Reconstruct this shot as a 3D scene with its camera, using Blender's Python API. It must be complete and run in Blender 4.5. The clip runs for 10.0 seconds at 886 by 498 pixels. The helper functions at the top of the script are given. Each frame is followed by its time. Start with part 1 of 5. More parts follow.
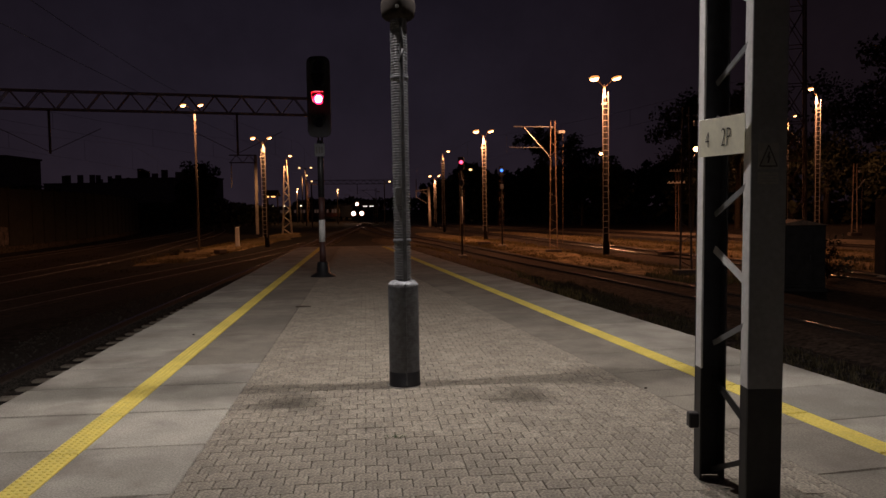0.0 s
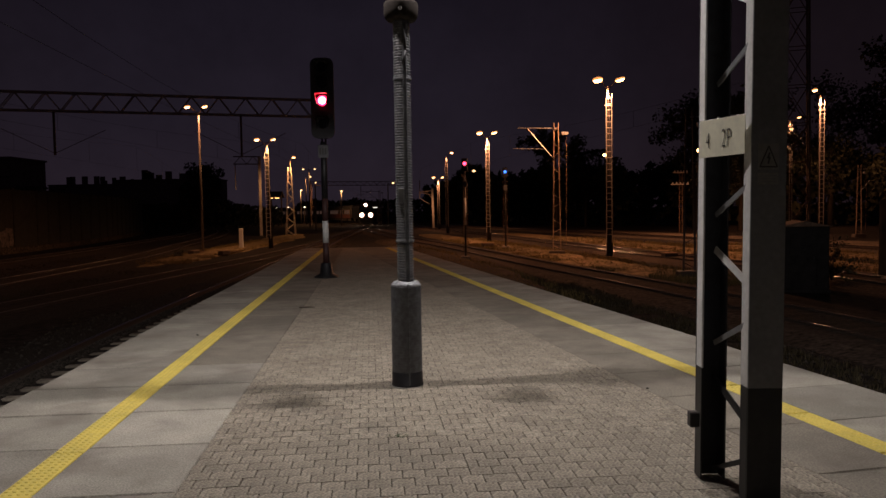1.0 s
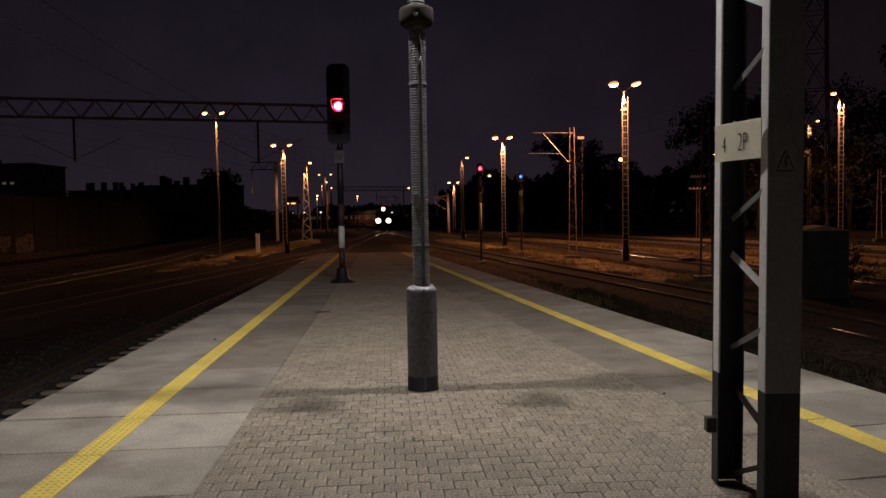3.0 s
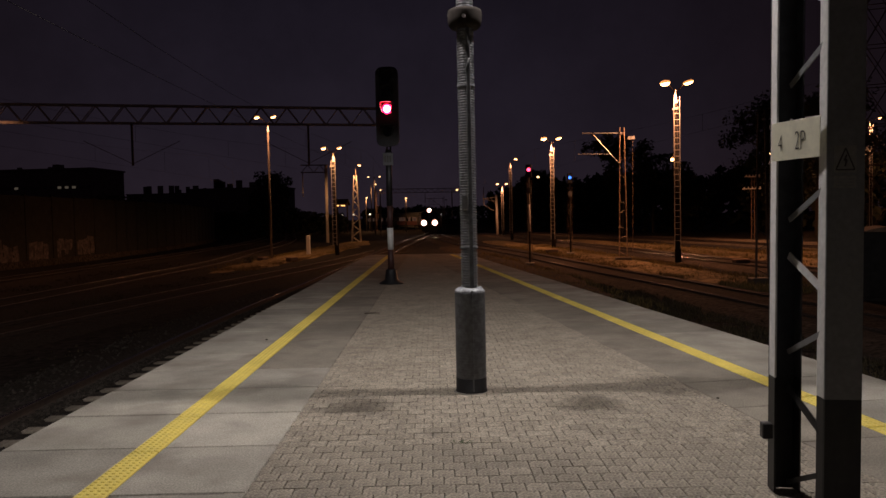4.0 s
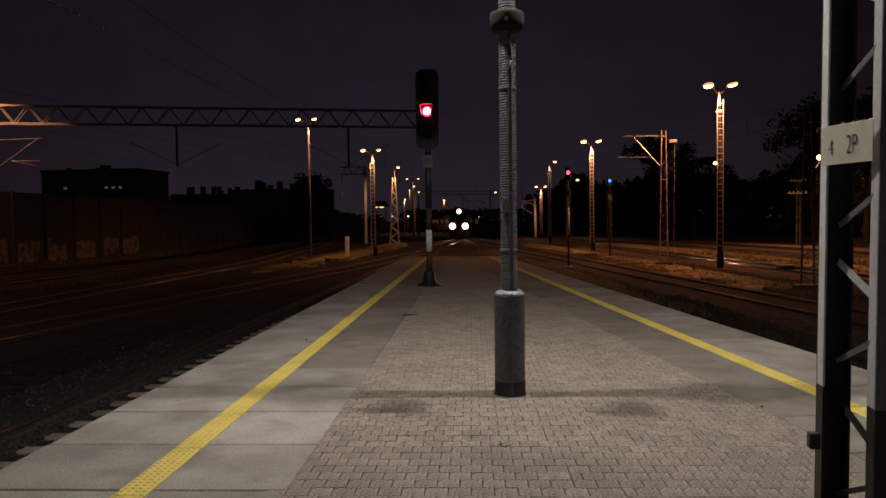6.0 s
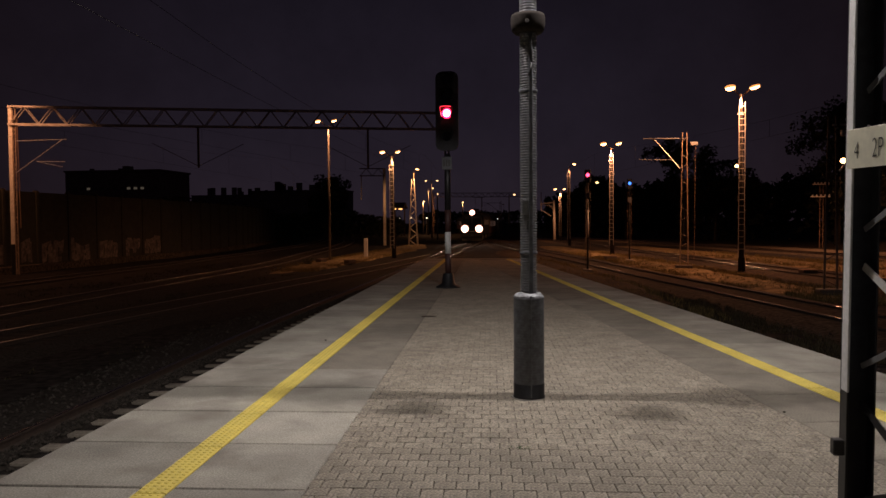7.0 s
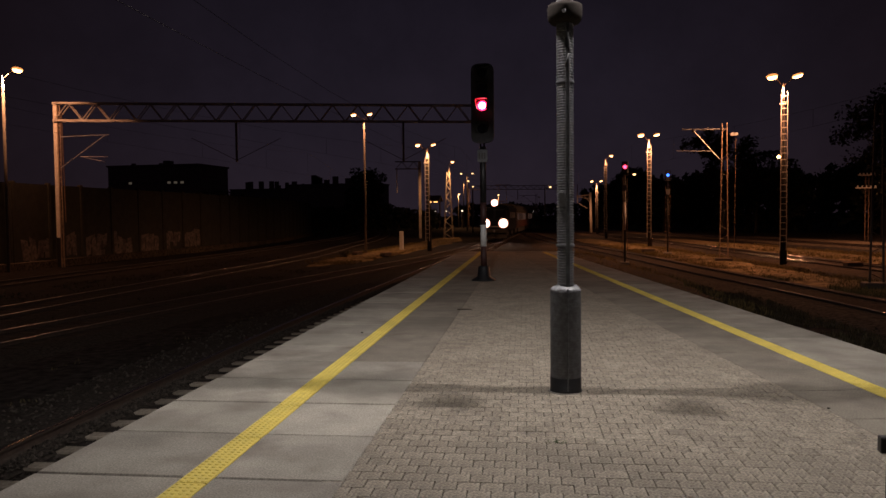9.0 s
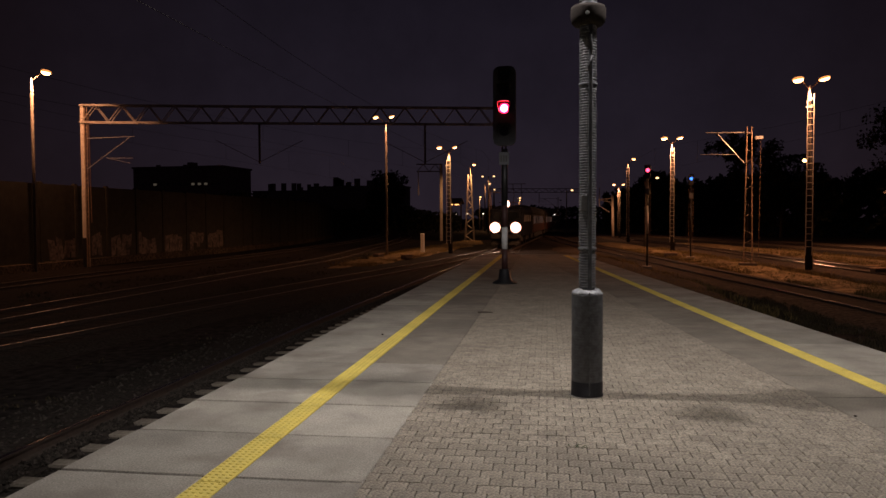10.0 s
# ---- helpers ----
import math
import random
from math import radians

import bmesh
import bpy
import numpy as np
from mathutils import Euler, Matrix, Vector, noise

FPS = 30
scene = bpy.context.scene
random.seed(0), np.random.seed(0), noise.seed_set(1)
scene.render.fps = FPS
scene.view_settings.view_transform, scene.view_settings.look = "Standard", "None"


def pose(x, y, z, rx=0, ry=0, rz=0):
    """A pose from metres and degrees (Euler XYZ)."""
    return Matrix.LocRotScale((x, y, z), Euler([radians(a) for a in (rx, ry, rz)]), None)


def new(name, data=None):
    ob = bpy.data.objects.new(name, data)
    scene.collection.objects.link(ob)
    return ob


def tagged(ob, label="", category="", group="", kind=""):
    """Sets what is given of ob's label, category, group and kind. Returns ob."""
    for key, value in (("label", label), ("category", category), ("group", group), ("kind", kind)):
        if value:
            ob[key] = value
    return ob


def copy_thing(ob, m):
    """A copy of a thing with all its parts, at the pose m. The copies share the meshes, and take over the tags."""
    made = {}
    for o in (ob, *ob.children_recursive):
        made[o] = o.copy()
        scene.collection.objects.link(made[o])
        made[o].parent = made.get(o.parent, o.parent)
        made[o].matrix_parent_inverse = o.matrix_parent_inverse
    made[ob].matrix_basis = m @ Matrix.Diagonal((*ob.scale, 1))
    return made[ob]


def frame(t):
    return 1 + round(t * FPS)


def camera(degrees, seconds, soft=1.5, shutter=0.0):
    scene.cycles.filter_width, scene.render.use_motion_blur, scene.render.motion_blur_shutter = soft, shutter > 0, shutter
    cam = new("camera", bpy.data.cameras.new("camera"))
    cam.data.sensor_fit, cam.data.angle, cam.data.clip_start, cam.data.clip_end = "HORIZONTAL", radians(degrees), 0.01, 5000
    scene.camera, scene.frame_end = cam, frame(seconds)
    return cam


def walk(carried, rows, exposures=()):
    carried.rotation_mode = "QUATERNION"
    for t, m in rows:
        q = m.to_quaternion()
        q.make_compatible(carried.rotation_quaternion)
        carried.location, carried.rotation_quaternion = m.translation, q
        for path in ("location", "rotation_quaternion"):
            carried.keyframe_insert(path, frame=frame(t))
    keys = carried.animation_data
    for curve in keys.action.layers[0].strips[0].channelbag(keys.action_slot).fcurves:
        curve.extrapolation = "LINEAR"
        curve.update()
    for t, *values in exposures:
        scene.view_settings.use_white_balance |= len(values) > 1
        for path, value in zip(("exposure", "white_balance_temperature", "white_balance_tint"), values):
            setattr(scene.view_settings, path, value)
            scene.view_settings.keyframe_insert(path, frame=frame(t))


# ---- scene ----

# Night on an island platform: a train comes in along the track beside it.
cam = camera(60.66, 10.0, soft=1.5)
PATH = [(0.0, -0.22, -3.06, 0.90, 0.005, 0.045, 1.657), (0.5, -0.06, -2.945, 0.87, 0.013, 0.012, 1.651), (1.0, 0.05, -2.95, 0.89, 0.014, 0.014, 1.651),
        (1.5, 0.13, -2.82, 0.82, 0.017, 0.012, 1.652), (2.0, 0.37, -2.565, 0.755, 0.014, -0.004, 1.649), (2.2, 0.43, -2.52, 0.74, 0.014, -0.004, 1.649), (3.3, 2.205, -2.55, 1.09, 0.015, -0.002, 1.649), (3.5, 3.125, -2.46, 1.12, 0.015, -0.001, 1.649),
        (4.0, 4.88, -2.36, 1.17, 0.015, -0.001, 1.649), (4.5, 6.405, -2.23, 1.045, 0.009, 0.0, 1.649), (5.0, 7.235, -2.165, 0.94, 0.004, -0.003, 1.651),
        (5.2, 7.445, -2.10, 0.90, 0.002, -0.004, 1.651), (6.3, 7.99, -2.155, 0.53, -0.008, -0.007, 1.650),
        (6.5, 8.35, -2.05, 0.465, -0.010, -0.008, 1.650), (7.0, 9.15, -1.98, 0.405, -0.016, -0.014, 1.650), (7.5, 10.165, -2.30, 0.425, -0.018, -0.014, 1.650),
        (8.0, 10.68, -2.255, 0.54, -0.021, -0.012, 1.650), (8.5, 10.975, -2.365, 0.51, -0.021, -0.009, 1.650), (9.0, 11.82, -2.495, 0.56, -0.024, -0.001, 1.650),
        (9.5, 12.95, -2.60, 0.27, -0.026, 0.005, 1.649), (10.0, 13.415, -2.285, 0.23, -0.028, 0.009, 1.646)]
walk(cam, [(t, pose(x, y, z, 90 + p, r, a)) for t, a, p, r, x, y, z in PATH])

# ---- sky and lights ----
world = bpy.data.worlds.new("night_sky")
scene.world = world
world.use_nodes = True
wn, wl = world.node_tree.nodes, world.node_tree.links
wn.clear()
w_out, w_bg, w_tc = wn.new("ShaderNodeOutputWorld"), wn.new("ShaderNodeBackground"), wn.new("ShaderNodeTexCoord")
w_sep, w_ramp = wn.new("ShaderNodeSeparateXYZ"), wn.new("ShaderNodeValToRGB")
w_ramp.color_ramp.elements[0].position, w_ramp.color_ramp.elements[0].color = 0.0, (0.0152, 0.0106, 0.0158, 1)
w_ramp.color_ramp.elements[1].position, w_ramp.color_ramp.elements[1].color = 0.32, (0.0074, 0.0058, 0.0098, 1)
mid = w_ramp.color_ramp.elements.new(0.12)
mid.color = (0.0118, 0.0089, 0.0142, 1)
wl.new(w_tc.outputs["Generated"], w_sep.inputs[0])
wl.new(w_sep.outputs["Z"], w_ramp.inputs[0])
w_dot, w_map, w_mul = wn.new("ShaderNodeVectorMath"), wn.new("ShaderNodeValToRGB"), wn.new("ShaderNodeVectorMath")
w_dot.operation, w_mul.operation = "DOT_PRODUCT", "MULTIPLY"
w_dot.inputs[1].default_value = (-0.19, 0.976, 0.10)
w_map.color_ramp.elements[0].position, w_map.color_ramp.elements[0].color = 0.84, (0.60, 0.50, 0.44, 1)
w_map.color_ramp.elements[1].position, w_map.color_ramp.elements[1].color = 0.985, (1.0, 1.0, 1.0, 1)
wl.new(w_tc.outputs["Generated"], w_dot.inputs[0])
wl.new(w_dot.outputs["Value"], w_map.inputs[0])
wl.new(w_ramp.outputs[0], w_mul.inputs[0])
wl.new(w_map.outputs[0], w_mul.inputs[1])
w_cloud, w_soft, w_tone = wn.new("ShaderNodeTexNoise"), wn.new("ShaderNodeMapRange"), wn.new("ShaderNodeVectorMath")
w_cloud.inputs["Scale"].default_value, w_cloud.inputs["Detail"].default_value, w_cloud.inputs["Roughness"].default_value = 7.0, 8, 0.68
w_soft.inputs["From Min"].default_value, w_soft.inputs["From Max"].default_value = 0.3, 0.7
w_soft.inputs["To Min"].default_value, w_soft.inputs["To Max"].default_value = 0.84, 1.16
w_tone.operation = "SCALE"
wl.new(w_tc.outputs["Generated"], w_cloud.inputs["Vector"])
wl.new(w_cloud.outputs[0], w_soft.inputs["Value"])
wl.new(w_mul.outputs[0], w_tone.inputs[0])
wl.new(w_soft.outputs[0], w_tone.inputs["Scale"])
wl.new(w_tone.outputs[0], w_bg.inputs[0])
wl.new(w_bg.outputs[0], w_out.inputs[0])
w_bg.inputs[1].default_value = 1.15

SODIUM = (1.0, 0.415, 0.20)
WARM = (1.0, 0.47, 0.20)
WHITE = (0.977, 0.897, 0.882)


def spot_light(name, at, watts, colour, degrees=150, size=0.12, blend=0.5, tilt=0.0):
    """a lamp that shines downwards, leaning by tilt towards -x"""
    data = bpy.data.lights.new(name, "SPOT")
    data.energy, data.color, data.shadow_soft_size = watts, colour, size
    data.spot_size, data.spot_blend = radians(degrees), blend
    ob = new(name, data)
    ob.location, ob.rotation_euler = at, (0, radians(tilt), 0)
    return ob


# the two lamp heads over the platform, and those of the next post behind
POLE = (-0.355, 7.15)
for px, py, watts in ((*POLE, 662), (2.6, -11.0, 12)):
    for side in (-1, 1):
        for tube_part in (-0.06, 0.0, 0.06):
            spot_light("platform_light", (px + side * 1.25 + tube_part, py - 0.04 + side * 0.11, 5.75), watts / 3, WHITE, 164, 0.045, 0.12)

# ---- materials ----
def material(name, colour, rough=0.7, metal=0.0, grain=0.0, scale=20.0, stain=0.0, stain_scale=1.5, bump=0.0, random_tint=0.0,
             island_tint=0.0, emit=0.0, emit_colour=None, stain_colour=(0.02, 0.018, 0.015), sheen=0.5, cloud=0.0):
    m = bpy.data.materials.new(name)
    m.use_nodes = True
    n, l = m.node_tree.nodes, m.node_tree.links
    b = n["Principled BSDF"]
    b.inputs["Roughness"].default_value, b.inputs["Metallic"].default_value = rough, metal
    b.inputs["Base Color"].default_value = (*colour, 1)
    b.inputs["Specular IOR Level"].default_value = sheen
    last = None
    if grain or stain or bump or random_tint or island_tint:
        tc = n.new("ShaderNodeTexCoord")
        rgb = n.new("ShaderNodeRGB")
        rgb.outputs[0].default_value = (*colour, 1)
        last = rgb.outputs[0]

        def scaled(value, low, high, factor_in):
            """multiply the colour by a factor between low and high"""
            mr = n.new("ShaderNodeMapRange")
            mr.inputs["From Min"].default_value, mr.inputs["From Max"].default_value = factor_in
            mr.inputs["To Min"].default_value, mr.inputs["To Max"].default_value = low, high
            l.new(value, mr.inputs["Value"])
            mul = n.new("ShaderNodeVectorMath")
            mul.operation = "SCALE"
            l.new(last, mul.inputs[0])
            l.new(mr.outputs[0], mul.inputs["Scale"])
            return mul.outputs[0]

        fine = n.new("ShaderNodeTexNoise")
        fine.inputs["Scale"].default_value, fine.inputs["Detail"].default_value = scale, 6
        l.new(tc.outputs["Object"], fine.inputs["Vector"])
        if grain:
            last = scaled(fine.outputs[0], 1 - grain, 1 + grain, (0.3, 0.7))
        if random_tint:
            oi = n.new("ShaderNodeObjectInfo")
            last = scaled(oi.outputs["Random"], 1 - random_tint, 1 + random_tint, (0, 1))
        if island_tint:
            ge = n.new("ShaderNodeNewGeometry")
            last = scaled(ge.outputs["Random Per Island"], 1 - island_tint, 1 + island_tint, (0, 1))
        if cloud:
            place = n.new("ShaderNodeNewGeometry")
            wide = n.new("ShaderNodeTexNoise")
            wide.inputs["Scale"].default_value, wide.inputs["Detail"].default_value, wide.inputs["Roughness"].default_value = 1.1, 7, 0.62
            l.new(place.outputs["Position"], wide.inputs["Vector"])
            last = scaled(wide.outputs[0], 1 - cloud, 1 + cloud, (0.32, 0.68))
        if stain:
            big = n.new("ShaderNodeTexNoise")
            big.inputs["Scale"].default_value, big.inputs["Detail"].default_value = stain_scale, 5
            l.new(tc.outputs["Object"], big.inputs["Vector"])
            mr = n.new("ShaderNodeMapRange")
            mr.inputs["From Min"].default_value, mr.inputs["From Max"].default_value = 0.48, 0.72
            mr.inputs["To Max"].default_value = stain
            l.new(big.outputs[0], mr.inputs["Value"])
            mix = n.new("ShaderNodeMix")
            mix.data_type = "RGBA"
            l.new(mr.outputs[0], mix.inputs[0])
            l.new(last, mix.inputs[6])
            mix.inputs[7].default_value = (*stain_colour, 1)
            last = mix.outputs[2]
        l.new(last, b.inputs["Base Color"])
        if bump:
            bn = n.new("ShaderNodeBump")
            bn.inputs["Strength"].default_value, bn.inputs["Distance"].default_value = bump, 0.01
            l.new(fine.outputs[0], bn.inputs["Height"])
            l.new(bn.outputs[0], b.inputs["Normal"])
    if emit:
        b.inputs["Emission Color"].default_value = (*(emit_colour or colour), 1)
        b.inputs["Emission Strength"].default_value = emit
    return m


CONCRETE = material("slab_concrete", (0.320, 0.298, 0.248), 0.85, cloud=0.24, grain=0.3, scale=75, stain=0.75, stain_scale=1.7, bump=0.25, random_tint=0.2,
                    stain_colour=(0.185, 0.162, 0.135))
INNER_CONCRETE = material("inner_slab_concrete", (0.217, 0.194, 0.154), 0.88, cloud=0.26, grain=0.32, scale=70, stain=0.7, stain_scale=2.6, bump=0.3, random_tint=0.14,
                          stain_colour=(0.145, 0.122, 0.098))
# darker copy of the slab colour for rows outside the lamp's brightest one
LESS_LIT_CONCRETE = material("less_lit_slab_concrete", (0.298, 0.275, 0.230), 0.86, cloud=0.28, grain=0.34, scale=75, stain=0.8, stain_scale=1.7, bump=0.3, random_tint=0.12,
                         stain_colour=(0.17, 0.148, 0.122))
OLD_CONCRETE = material("old_concrete", (0.24, 0.225, 0.20), 0.9, grain=0.25, scale=9, stain=0.5, stain_scale=0.8, bump=0.4, stain_colour=(0.1, 0.09, 0.075))
PAVER = material("paver_concrete", (0.265, 0.231, 0.179), 0.9, cloud=0.13, grain=0.6, scale=62, stain=0.45, stain_scale=6.0, bump=0.5, random_tint=0.12,
                 island_tint=0.12, stain_colour=(0.15, 0.135, 0.115))
SAND = material("joint_sand", (0.05, 0.043, 0.034), 0.95, grain=0.4, scale=90)
YELLOW = material("tactile_yellow", (0.74, 0.595, 0.125), 0.65, cloud=0.14, grain=0.12, scale=60, stain=0.3, stain_scale=9, bump=0.2, stain_colour=(0.42, 0.32, 0.10))
SLEEVE = material("sleeve_plastic", (0.105, 0.108, 0.117), 0.6, grain=0.3, scale=22, stain=0.5, stain_scale=5, bump=0.3, stain_colour=(0.06, 0.06, 0.062))
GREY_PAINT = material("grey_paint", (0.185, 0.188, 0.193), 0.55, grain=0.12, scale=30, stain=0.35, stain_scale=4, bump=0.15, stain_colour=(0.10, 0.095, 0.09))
# the next two copy the column grey as shaded and as lamp-lit
SHADED_GREY = material("shaded_grey_paint", (0.045, 0.047, 0.054), 0.7, grain=0.2, scale=20, stain=0.4, stain_scale=4, stain_colour=(0.03, 0.028, 0.027), sheen=0.2)
LIT_GREY = material("lit_grey_paint", (0.60, 0.59, 0.57), 0.5, grain=0.1, scale=30, stain=0.25, stain_scale=5, bump=0.1, stain_colour=(0.34, 0.32, 0.30))
PALE_PAINT = material("pale_grey_paint", (0.175, 0.18, 0.188), 0.5, grain=0.12, scale=30, stain=0.3, stain_scale=5, stain_colour=(0.16, 0.15, 0.14))
HUT_PAINT = material("hut_paint", (0.022, 0.020, 0.019), 0.8, grain=0.3, scale=4, sheen=0.1)
WOOD_SLEEPER = material("tarred_sleeper", (0.045, 0.035, 0.028), 0.95, grain=0.4, scale=10, sheen=0.05)
BLACK_PAINT = material("black_paint", (0.012, 0.012, 0.0135), 0.5, grain=0.25, scale=25, stain=0.4, stain_scale=6, stain_colour=(0.035, 0.031, 0.028))
RUBBER = material("dark_rubber", (0.03, 0.03, 0.033), 0.6, grain=0.2, scale=40)
GALVANISED = material("galvanised_steel", (0.42, 0.42, 0.41), 0.5, 0.55, grain=0.15, scale=25, stain=0.3, stain_scale=3, stain_colour=(0.22, 0.2, 0.18))
SEAL = material("pale_sealant", (0.36, 0.37, 0.385), 0.7, grain=0.5, scale=35, stain=0.9, stain_scale=16, bump=0.8, stain_colour=(0.12, 0.12, 0.125))
BROWN = material("weathered_brown_housing", (0.030, 0.024, 0.020), 0.85, sheen=0.1, grain=0.2, scale=30, stain=0.4, stain_scale=9)
RUST = material("rusty_steel", (0.16, 0.10, 0.065), 0.8, 0.2, grain=0.3, scale=14, stain=0.5, stain_scale=2, stain_colour=(0.07, 0.045, 0.03))
RAIL_HEAD = material("polished_rail", (0.42, 0.40, 0.38), 0.20, 1.0, grain=0.1, scale=30)
DULL_HEAD = material("dull_rail", (0.24, 0.20, 0.17), 0.36, 0.9, grain=0.25, scale=20, stain=0.5, stain_scale=3, stain_colour=(0.08, 0.05, 0.035))
RAIL_SIDE = material("rail_web_rust", (0.042, 0.028, 0.02), 0.85, 0.2, grain=0.3, scale=12)
SLEEPER = material("concrete_sleeper", (0.205, 0.178, 0.138), 0.95, grain=0.35, scale=18, stain=0.7, stain_scale=3, bump=0.4, random_tint=0.25, stain_colour=(0.08, 0.065, 0.05))
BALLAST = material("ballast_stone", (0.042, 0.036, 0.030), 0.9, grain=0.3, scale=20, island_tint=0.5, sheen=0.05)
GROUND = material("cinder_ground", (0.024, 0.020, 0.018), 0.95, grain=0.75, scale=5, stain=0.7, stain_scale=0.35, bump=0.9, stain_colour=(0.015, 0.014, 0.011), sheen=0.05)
DIRT = material("trodden_dirt", (0.085, 0.067, 0.050), 0.95, grain=0.75, scale=7, stain=0.75, stain_scale=0.5, bump=0.9, stain_colour=(0.040, 0.035, 0.024), sheen=0.05)
WEED = material("dark_weeds", (0.055, 0.045, 0.026), 0.8, island_tint=0.6, sheen=0.05)
VERGE = material("dry_verge", (0.20, 0.145, 0.08), 0.95, grain=0.7, scale=3.2, stain=0.85, stain_scale=0.9, bump=0.9, stain_colour=(0.09, 0.075, 0.03), sheen=0.05)
GRASS = material("dry_grass", (0.17, 0.13, 0.055), 0.8, island_tint=0.5, sheen=0.05)
LADDER = material("ladder_steel", (0.46, 0.42, 0.38), 0.7, 0.2, grain=0.2, scale=12, stain=0.4, stain_scale=3, stain_colour=(0.12, 0.08, 0.05))
PALE_MAST = material("pale_mast_paint", (0.68, 0.61, 0.52), 0.7, grain=0.15, scale=10, stain=0.35, stain_scale=1.5, stain_colour=(0.25, 0.19, 0.14))
RUSTY_LATTICE = material("rusty_lattice_paint", (0.27, 0.19, 0.13), 0.75, grain=0.3, scale=10, stain=0.6, stain_scale=2.0, stain_colour=(0.10, 0.06, 0.04))
TAR_MAST = material("tarred_mast", (0.025, 0.020, 0.017), 0.85, grain=0.25, scale=8, stain=0.4, stain_scale=1.2, stain_colour=(0.05, 0.036, 0.026), sheen=0.2)
DARK_MAST = material("dark_mast_paint", (0.075, 0.058, 0.046), 0.8, grain=0.2, scale=10, stain=0.4, stain_scale=1.2, stain_colour=(0.07, 0.05, 0.04))
MAST = material("mast_concrete", (0.20, 0.172, 0.14), 0.85, grain=0.25, scale=10, stain=0.5, stain_scale=1.2, bump=0.3, stain_colour=(0.09, 0.075, 0.06))
WIRE = material("copper_wire", (0.022, 0.018, 0.015), 0.8, 0.1, grain=0.1)
LEAF = material("dark_leaves", (0.052, 0.056, 0.034), 0.75, island_tint=0.5, sheen=0.2)
SIGNAL_BLACK = material("signal_black_paint", (0.045, 0.045, 0.050), 0.6, grain=0.2, scale=12, stain=0.3, stain_scale=2, stain_colour=(0.06, 0.055, 0.05))
WEED_GREEN = material("fresh_weed", (0.07, 0.10, 0.035), 0.7, island_tint=0.4)
BARK = material("bark", (0.07, 0.055, 0.04), 0.95, grain=0.4, scale=8, bump=0.8)
SODIUM_GLOW = material("sodium_glow", (1, 0.6, 0.3), 0.4, emit=12.0, emit_colour=(1.0, 0.46, 0.17))
HALO_GLOW = material("amber_halo", (0.8, 0.5, 0.25), 0.4, emit=1.2, emit_colour=(1.0, 0.36, 0.10))
FAR_GLOW = material("far_lamp_glow", (1, 0.8, 0.6), 0.4, emit=3.2, emit_colour=(1.0, 0.58, 0.25))
HEAD_GLOW = material("headlight_glow", (1, 0.9, 0.8), 0.3, emit=48, emit_colour=(1.0, 0.66, 0.50))
# glow of the ring that stands for glare round the headlights
GLARE_RIM = material("glare_rim_glow", (1, 0.7, 0.6), 0.3, emit=3.6, emit_colour=(1.0, 0.46, 0.33))
RED_GLOW = material("red_signal_glow", (1, 0.1, 0.2), 0.3, emit=10, emit_colour=(1.0, 0.015, 0.07))
RED_CORE = material("red_signal_core", (1, 0.6, 0.7), 0.3, emit=14, emit_colour=(1.0, 0.45, 0.55))
BLUE_GLOW = material("blue_signal_glow", (0.1, 0.3, 1), 0.3, emit=3, emit_colour=(0.05, 0.2, 1.0))
RED_SMALL = material("small_red_glow", (1, 0.1, 0.2), 0.3, emit=6, emit_colour=(1.0, 0.05, 0.12))
PALE_GLOW = material("pale_lamp_glow", (1, 0.9, 0.8), 0.4, emit=2.2, emit_colour=(1.0, 0.80, 0.58))
ORANGE_STRIP = material("orange_strip_glow", (1, 0.6, 0.3), 0.4, emit=3.0, emit_colour=(1.0, 0.46, 0.14))
WHITE_STRIP = material("white_strip_glow", (1, 0.95, 0.9), 0.4, emit=1.3, emit_colour=(1.0, 0.88, 0.78))
# faint window glow put in place of yard lamp light on the coach
WINDOW_YARD_LIT = material("yard_lit_coach_window", (0.06, 0.05, 0.045), 0.2, emit=0.035, emit_colour=(1.0, 0.55, 0.42))
WINDOW_GLOW = material("lit_window", (1, 0.9, 0.7), 0.3, emit=0.05, emit_colour=(1.0, 0.84, 0.62))
LAMP_GLOW = material("platform_lamp_glow", (1, 1, 1), 0.3, emit=12, emit_colour=WHITE)
SIGN_WHITE = material("enamel_white", (0.80, 0.77, 0.60), 0.45, grain=0.06, scale=30, stain=0.25, stain_scale=8, stain_colour=(0.42, 0.40, 0.33))
SIGN_BLACK = material("enamel_black", (0.035, 0.03, 0.025), 0.45)
SIGN_OLD = material("faded_sign", (0.24, 0.236, 0.22), 0.6, grain=0.15, scale=40, stain=0.4, stain_scale=12, stain_colour=(0.15, 0.14, 0.1))
SIGNAL_WHITE = material("signal_white", (0.65, 0.65, 0.62), 0.6, grain=0.1, scale=15)
SIGNAL_RED = material("signal_red", (0.055, 0.022, 0.019), 0.6, grain=0.15, scale=15)
# red lens light on the signal hood, put into its colour
LIT_HOOD = material("red_lit_hood", (0.5, 0.05, 0.07), 0.5, grain=0.1, scale=15)
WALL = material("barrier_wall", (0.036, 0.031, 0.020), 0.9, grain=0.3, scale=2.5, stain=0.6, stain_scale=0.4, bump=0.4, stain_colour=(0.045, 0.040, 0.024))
PALE_SPRAY = material("pale_wall_paint", (0.165, 0.125, 0.105), 0.85, grain=0.6, scale=5, stain=0.8, stain_scale=1.6, stain_colour=(0.05, 0.04, 0.035))
